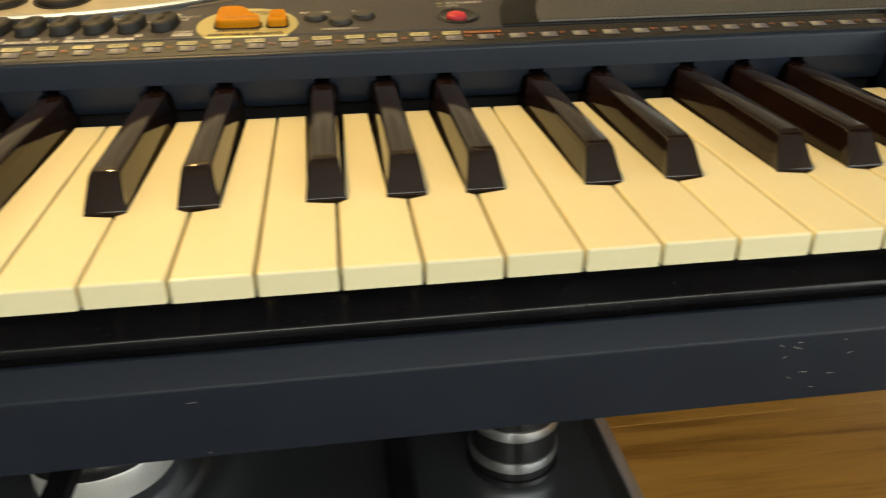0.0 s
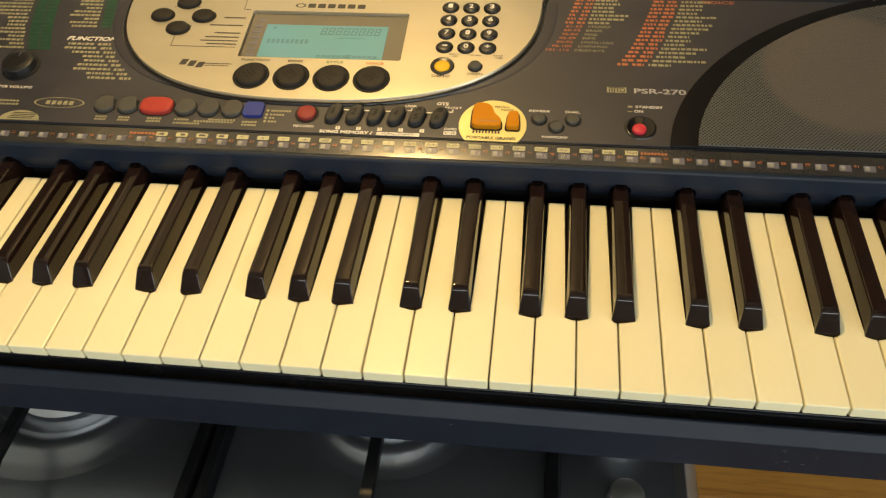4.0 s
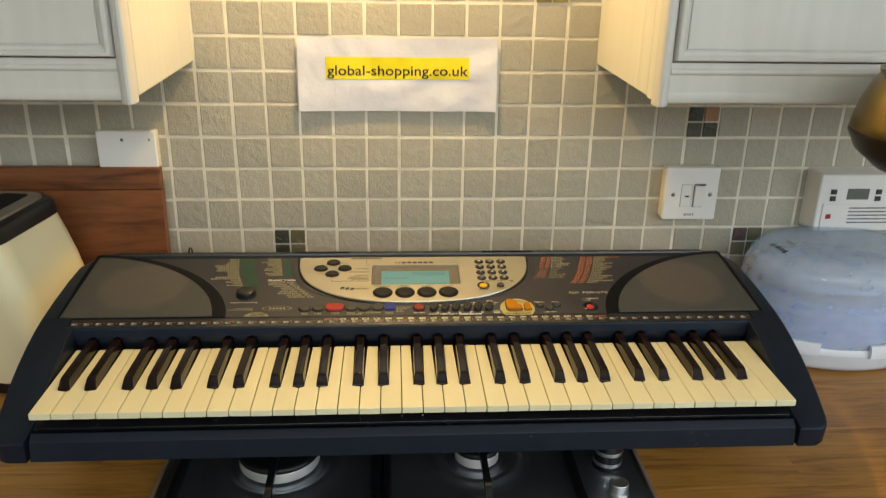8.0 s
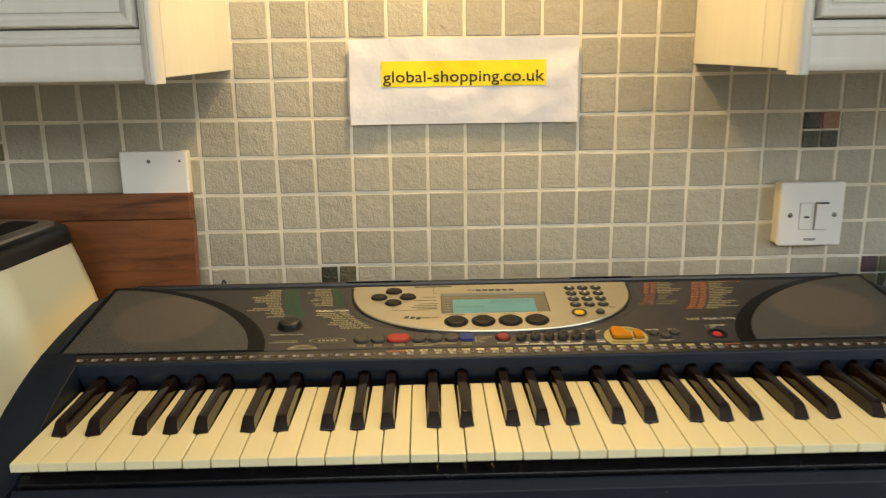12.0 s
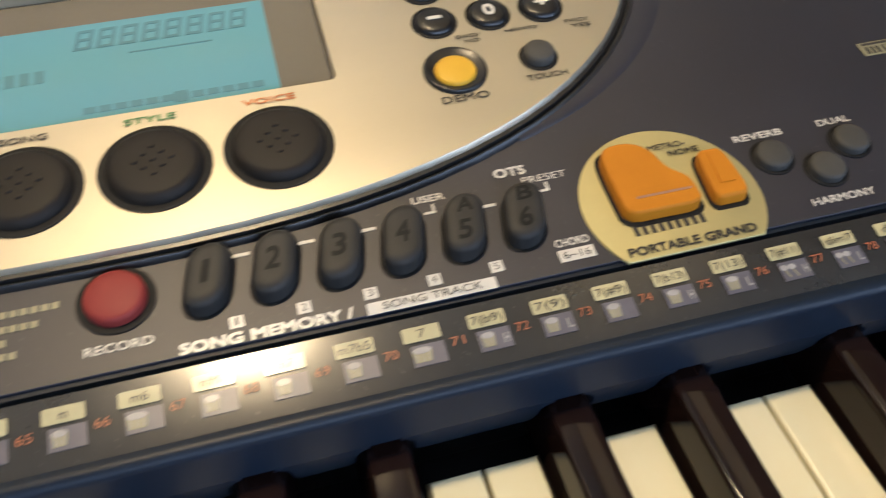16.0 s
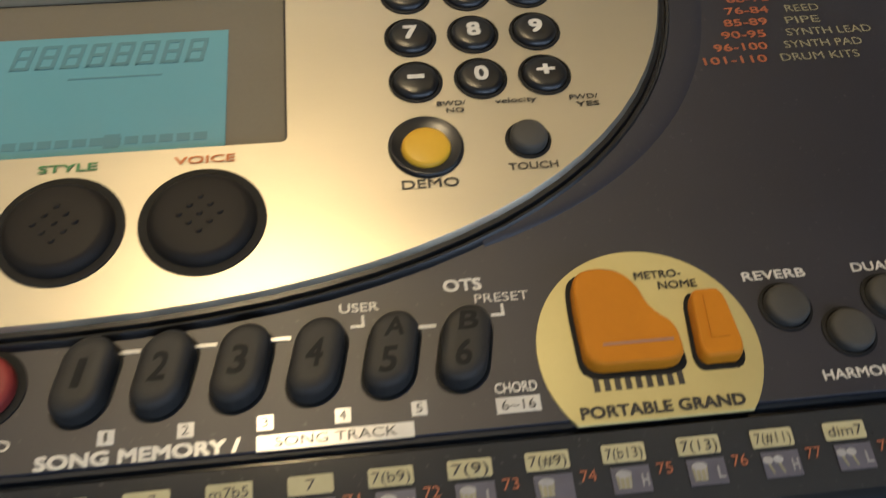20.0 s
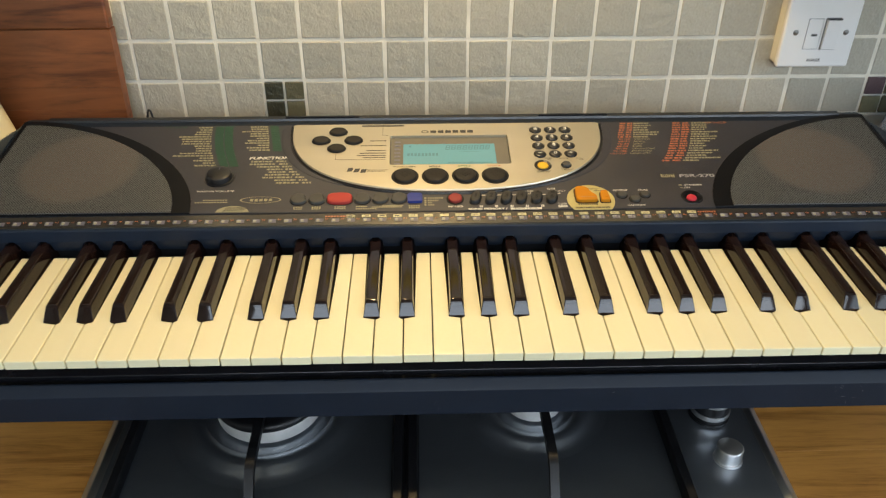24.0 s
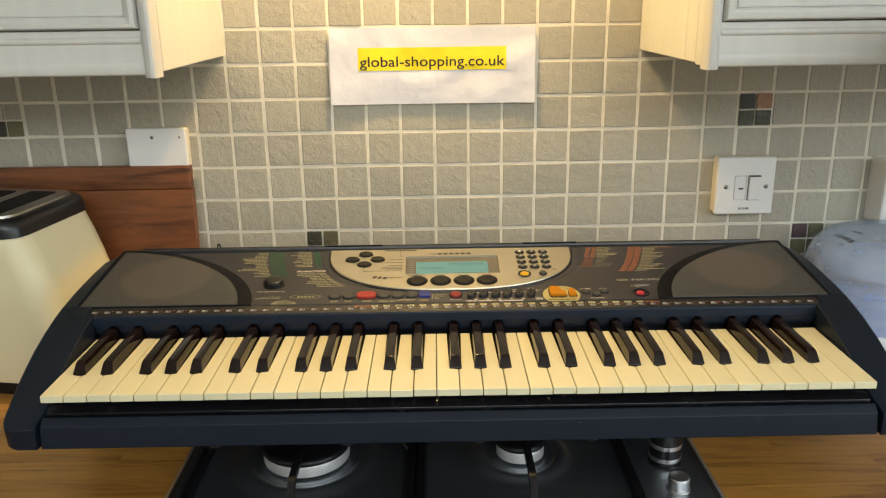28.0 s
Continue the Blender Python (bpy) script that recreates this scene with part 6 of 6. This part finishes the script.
for k in range(17):
    bg, bw = bmesh.new(), bmesh.new()
    y = 0.2425 + 0.0042 * k
    t = (y - 0.2403) / 0.0700
    xg = -0.2290 - 0.0165 * t - 0.0030 * math.sin(3.14 * t)
    sheet(bg, [(xg, y - 0.0020), (xg + 0.0085, y - 0.0020), (xg + 0.0080, y + 0.0020), (xg - 0.0005, y + 0.0020)], 0.0004, PM)
    sheet(bg, [(xg + 0.0098, y - 0.0020), (xg + 0.0183, y - 0.0020), (xg + 0.0178, y + 0.0020), (xg + 0.0093, y + 0.0020)], 0.0004, PM)
    w = rng.uniform(0.014, 0.045) if 3 < k < 13 else rng.uniform(0.012, 0.022)
    bars(bw, xg - 0.004 - w, xg - 0.004, y, 0.0021)
    column(bg, STYLE_NO)
    column(bw, STYLE_NAME)
for k in range(11):
    bg, bw = bmesh.new(), bmesh.new()
    y = 0.2680 + 0.0042 * k
    t = (y - 0.2660) / 0.0460
    xg = -0.1800 - 0.0090 * t
    sheet(bg, [(xg, y - 0.0020), (xg + 0.0085, y - 0.0020), (xg + 0.0080, y + 0.0020), (xg - 0.0005, y + 0.0020)], 0.0004, PM)
    bars(bw, xg - 0.003 - rng.uniform(0.012, 0.030), xg - 0.003, y, 0.0021)
    column(bg, STYLE_NO)
    column(bw, STYLE_NAME)
for k in range(9):
    bw = bmesh.new()
    y = 0.2482 - 0.0044 * k
    x1 = -0.1785 + 0.0037 * k
    bars(bw, x1 - rng.uniform(0.012, 0.034), x1, y, 0.0022)
    bars(bw, x1 + 0.003, x1 + 0.003 + rng.uniform(0.007, 0.014), y, 0.0024)
    part("function_print", bw, M_INKDIM, panel, "pale function name", smooth=False)

# chord symbols, drum pictures and numbers along the strip
CHORDS = {64: "M7", 65: "6", 66: "m", 67: "m6", 68: "mM7", 69: "m7", 70: "m7b5", 71: "7", 72: "7(b9)", 73: "7(9)", 74: "7(#9)", 75: "7(b13)", 76: "7(13)", 77: "7(#11)", 78: "dim7", 79: "dim", 80: "7aug", 81: "aug", 82: "7sus4"}
SM_ = Matrix(((1, 0, 0, 0), (0, 1, 0, 0), (0, STRIP_SLOPE, 1, STRIP_Z - STRIP_SLOPE * 0.1584), (0, 0, 0, 1)))
rng = random.Random(5)
strip = [o for o in KB.children if o.name.startswith("label_strip")][0]
for nn in range(36, 97):
    x = 0.1623 + (nn - 78) * 0.01436
    if abs(x) > 0.427:
        continue
    bm = bmesh.new()
    mats = [M_INKYELLOW, M_INKDARK, M_INKGREY, M_INKORANGE, M_INKPALE, M_INKDIM]
    if nn in (59, 83):
        a, b = (-0.0090, 0.0125) if nn == 59 else (-0.0085, 0.0085)
        for q in range(8):
            xa = x + a + (b - a) * q / 8
            sheet(bm, rect(xa, xa + (b - a) / 8 - 0.0006, 0.1605, 0.1622), 0.0004, SM_, 3)
    if 60 <= nn <= 82:
        sheet(bm, rect(x - 0.0041, x + 0.0041, 0.1597, 0.1630, 0.0004, 2), 0.0004, SM_, 0)
        tx = CHORDS.get(nn)
        if tx:
            write(bm, tx, x, 0.1613, min(0.0070, 0.0017 * len(tx)), 0.0019, 0.0006, SM_, 1)
        else:
            sheet(bm, rect(x - rng.uniform(0.001, 0.0025), x + rng.uniform(0.001, 0.0025), 0.1606, 0.1620), 0.0006, SM_, 1)
    # a small picture of a drum, shaker or sticks on a grey ground
    sheet(bm, rect(x - 0.0030, x + 0.0042, 0.1543, 0.1589), 0.0003, SM_, 2)
    kind = {77: 2, 78: 2, 82: 2, 79: 3, 80: 3, 81: 3}.get(nn, rng.choice((0, 0, 0, 1)))
    c = x - 0.0008
    if kind < 2:
        w = (0.0015, 0.0021)[kind]
        sheet(bm, [(c - w, 0.1575), (c - w * 0.8, 0.1551), (c + w * 0.8, 0.1551), (c + w, 0.1575)], 0.0004, SM_, 5)
        sheet(bm, oval(c, 0.1576, w, 0.0007, 14), 0.0005, SM_, 4)
        for d in (-0.6, 0.0, 0.6):
            sheet(bm, rect(c + d * w - 0.0001, c + d * w + 0.0001, 0.1552, 0.1570), 0.0006, SM_, 4)
    elif kind == 2:
        for d in (-0.0012, 0.0008):
            sheet(bm, oval(c + d, 0.1574, 0.0010, 0.0007, 12), 0.0005, SM_, 4)
            sheet(bm, [(c + d - 0.0001, 0.1568), (c + d + 0.0006, 0.1550), (c + d + 0.0009, 0.1550), (c + d + 0.0003, 0.1568)], 0.0004, SM_, 5)
    else:
        for d in (-0.0010, 0.0004):
            sheet(bm, [(c + d, 0.1549), (c + d + 0.0008, 0.1549), (c + d + 0.0016, 0.1581), (c + d + 0.0010, 0.1583)], 0.0004, SM_, 5)
            sheet(bm, [(c + d + 0.0003, 0.1553), (c + d + 0.0005, 0.1553), (c + d + 0.0013, 0.1578), (c + d + 0.0011, 0.1579)], 0.0005, SM_, 4)
    if 72 <= nn <= 80 and nn != 74:
        write(bm, "L" if nn in (73, 76, 78, 80) else "H", x + 0.0031, 0.1563, 0.0013, 0.0022, 0.0005, SM_, 4, bold=0.02)
    write(bm, str(nn), x + 0.0071, 0.1580, 0.0030, 0.0020, 0.0004, SM_, 3)
    part("chord_label", bm, mats, strip, smooth=False)


# ---- wall tiles ----
def tile_mesh(w, depth, bevel, material, name):
    bm = box(bmesh.new(), -w / 2, w / 2, -depth, 0, -w / 2, w / 2, bevel, 2)
    return mesh_of(name, bm, material)


T_W = STEP - 0.0036
TILE = tile_mesh(T_W, 0.0062, 0.0017, M_TILE, "tile")
CHIP = [tile_mesh(STEP / 2 - 0.0030, 0.0056, 0.0007, m, "mosaic_chip") for m in M_MOS]
MOSAIC = {(3, -3): (0, 1, 0, 1), (10, -4): (0, 1, 1, 0), (16, 1): (0, 0, 0, 2), (18, -3): (1, 1, 3, 1), (-6, 1): (0, 1, 5, 5), (11, 5): (4, 4, 4, 4)}
rng = random.Random(3)
far = []
count = 0
for i in range(-24, 43):
    for j in range(-6, 22):
        x, z = GX + (i + 0.5) * STEP - 0.0016 * max(0, -3 - i), GZ + (j + 0.5) * STEP
        if not (-1.66 < x < 1.86) or z < TOP + 0.01:
            continue
        if z - STEP / 2 < TOP:
            continue
        if (i, j) in MOSAIC:
            for k, (dx, dz) in enumerate(((-1, -1), (1, -1), (-1, 1), (1, 1))):
                mm = pose(x + dx * STEP / 4, WALL, z + dz * STEP / 4, rng.uniform(-1.5, 1.5), 0, rng.uniform(-1.5, 1.5))
                link("mosaic_chip", CHIP[MOSAIC[(i, j)][k]], wall_north, mm)
            continue
        m = pose(x + rng.uniform(-0.0005, 0.0005), WALL + 0.0030 + rng.uniform(-0.0004, 0.0004), z + rng.uniform(-0.0005, 0.0005), rng.uniform(-0.6, 0.6), rng.uniform(-0.7, 0.7), rng.uniform(-0.6, 0.6))
        if -0.53 < x < 0.66 and -3 <= j <= 8 and count < 300:
            link("tile", TILE, wall_north, m)
            count += 1
        elif z < 1.66:
            far.append(m)
verts, faces = [], []
me0 = TILE
base_v = [v.co.copy() for v in me0.vertices]
base_f = [tuple(p.vertices) for p in me0.polygons]
for m in far:
    o = len(verts)
    verts += [tuple(m @ v) for v in base_v]
    faces += [tuple(o + i for i in f) for f in base_f]
me = bpy.data.meshes.new("tile_field")
me.from_pydata(verts, [], faces)
me.materials.append(M_TILE)
for p in me.polygons:
    p.use_smooth = True
even_normals(me)
tagged(link("tile_field", me, wall_north), kind="stuff")
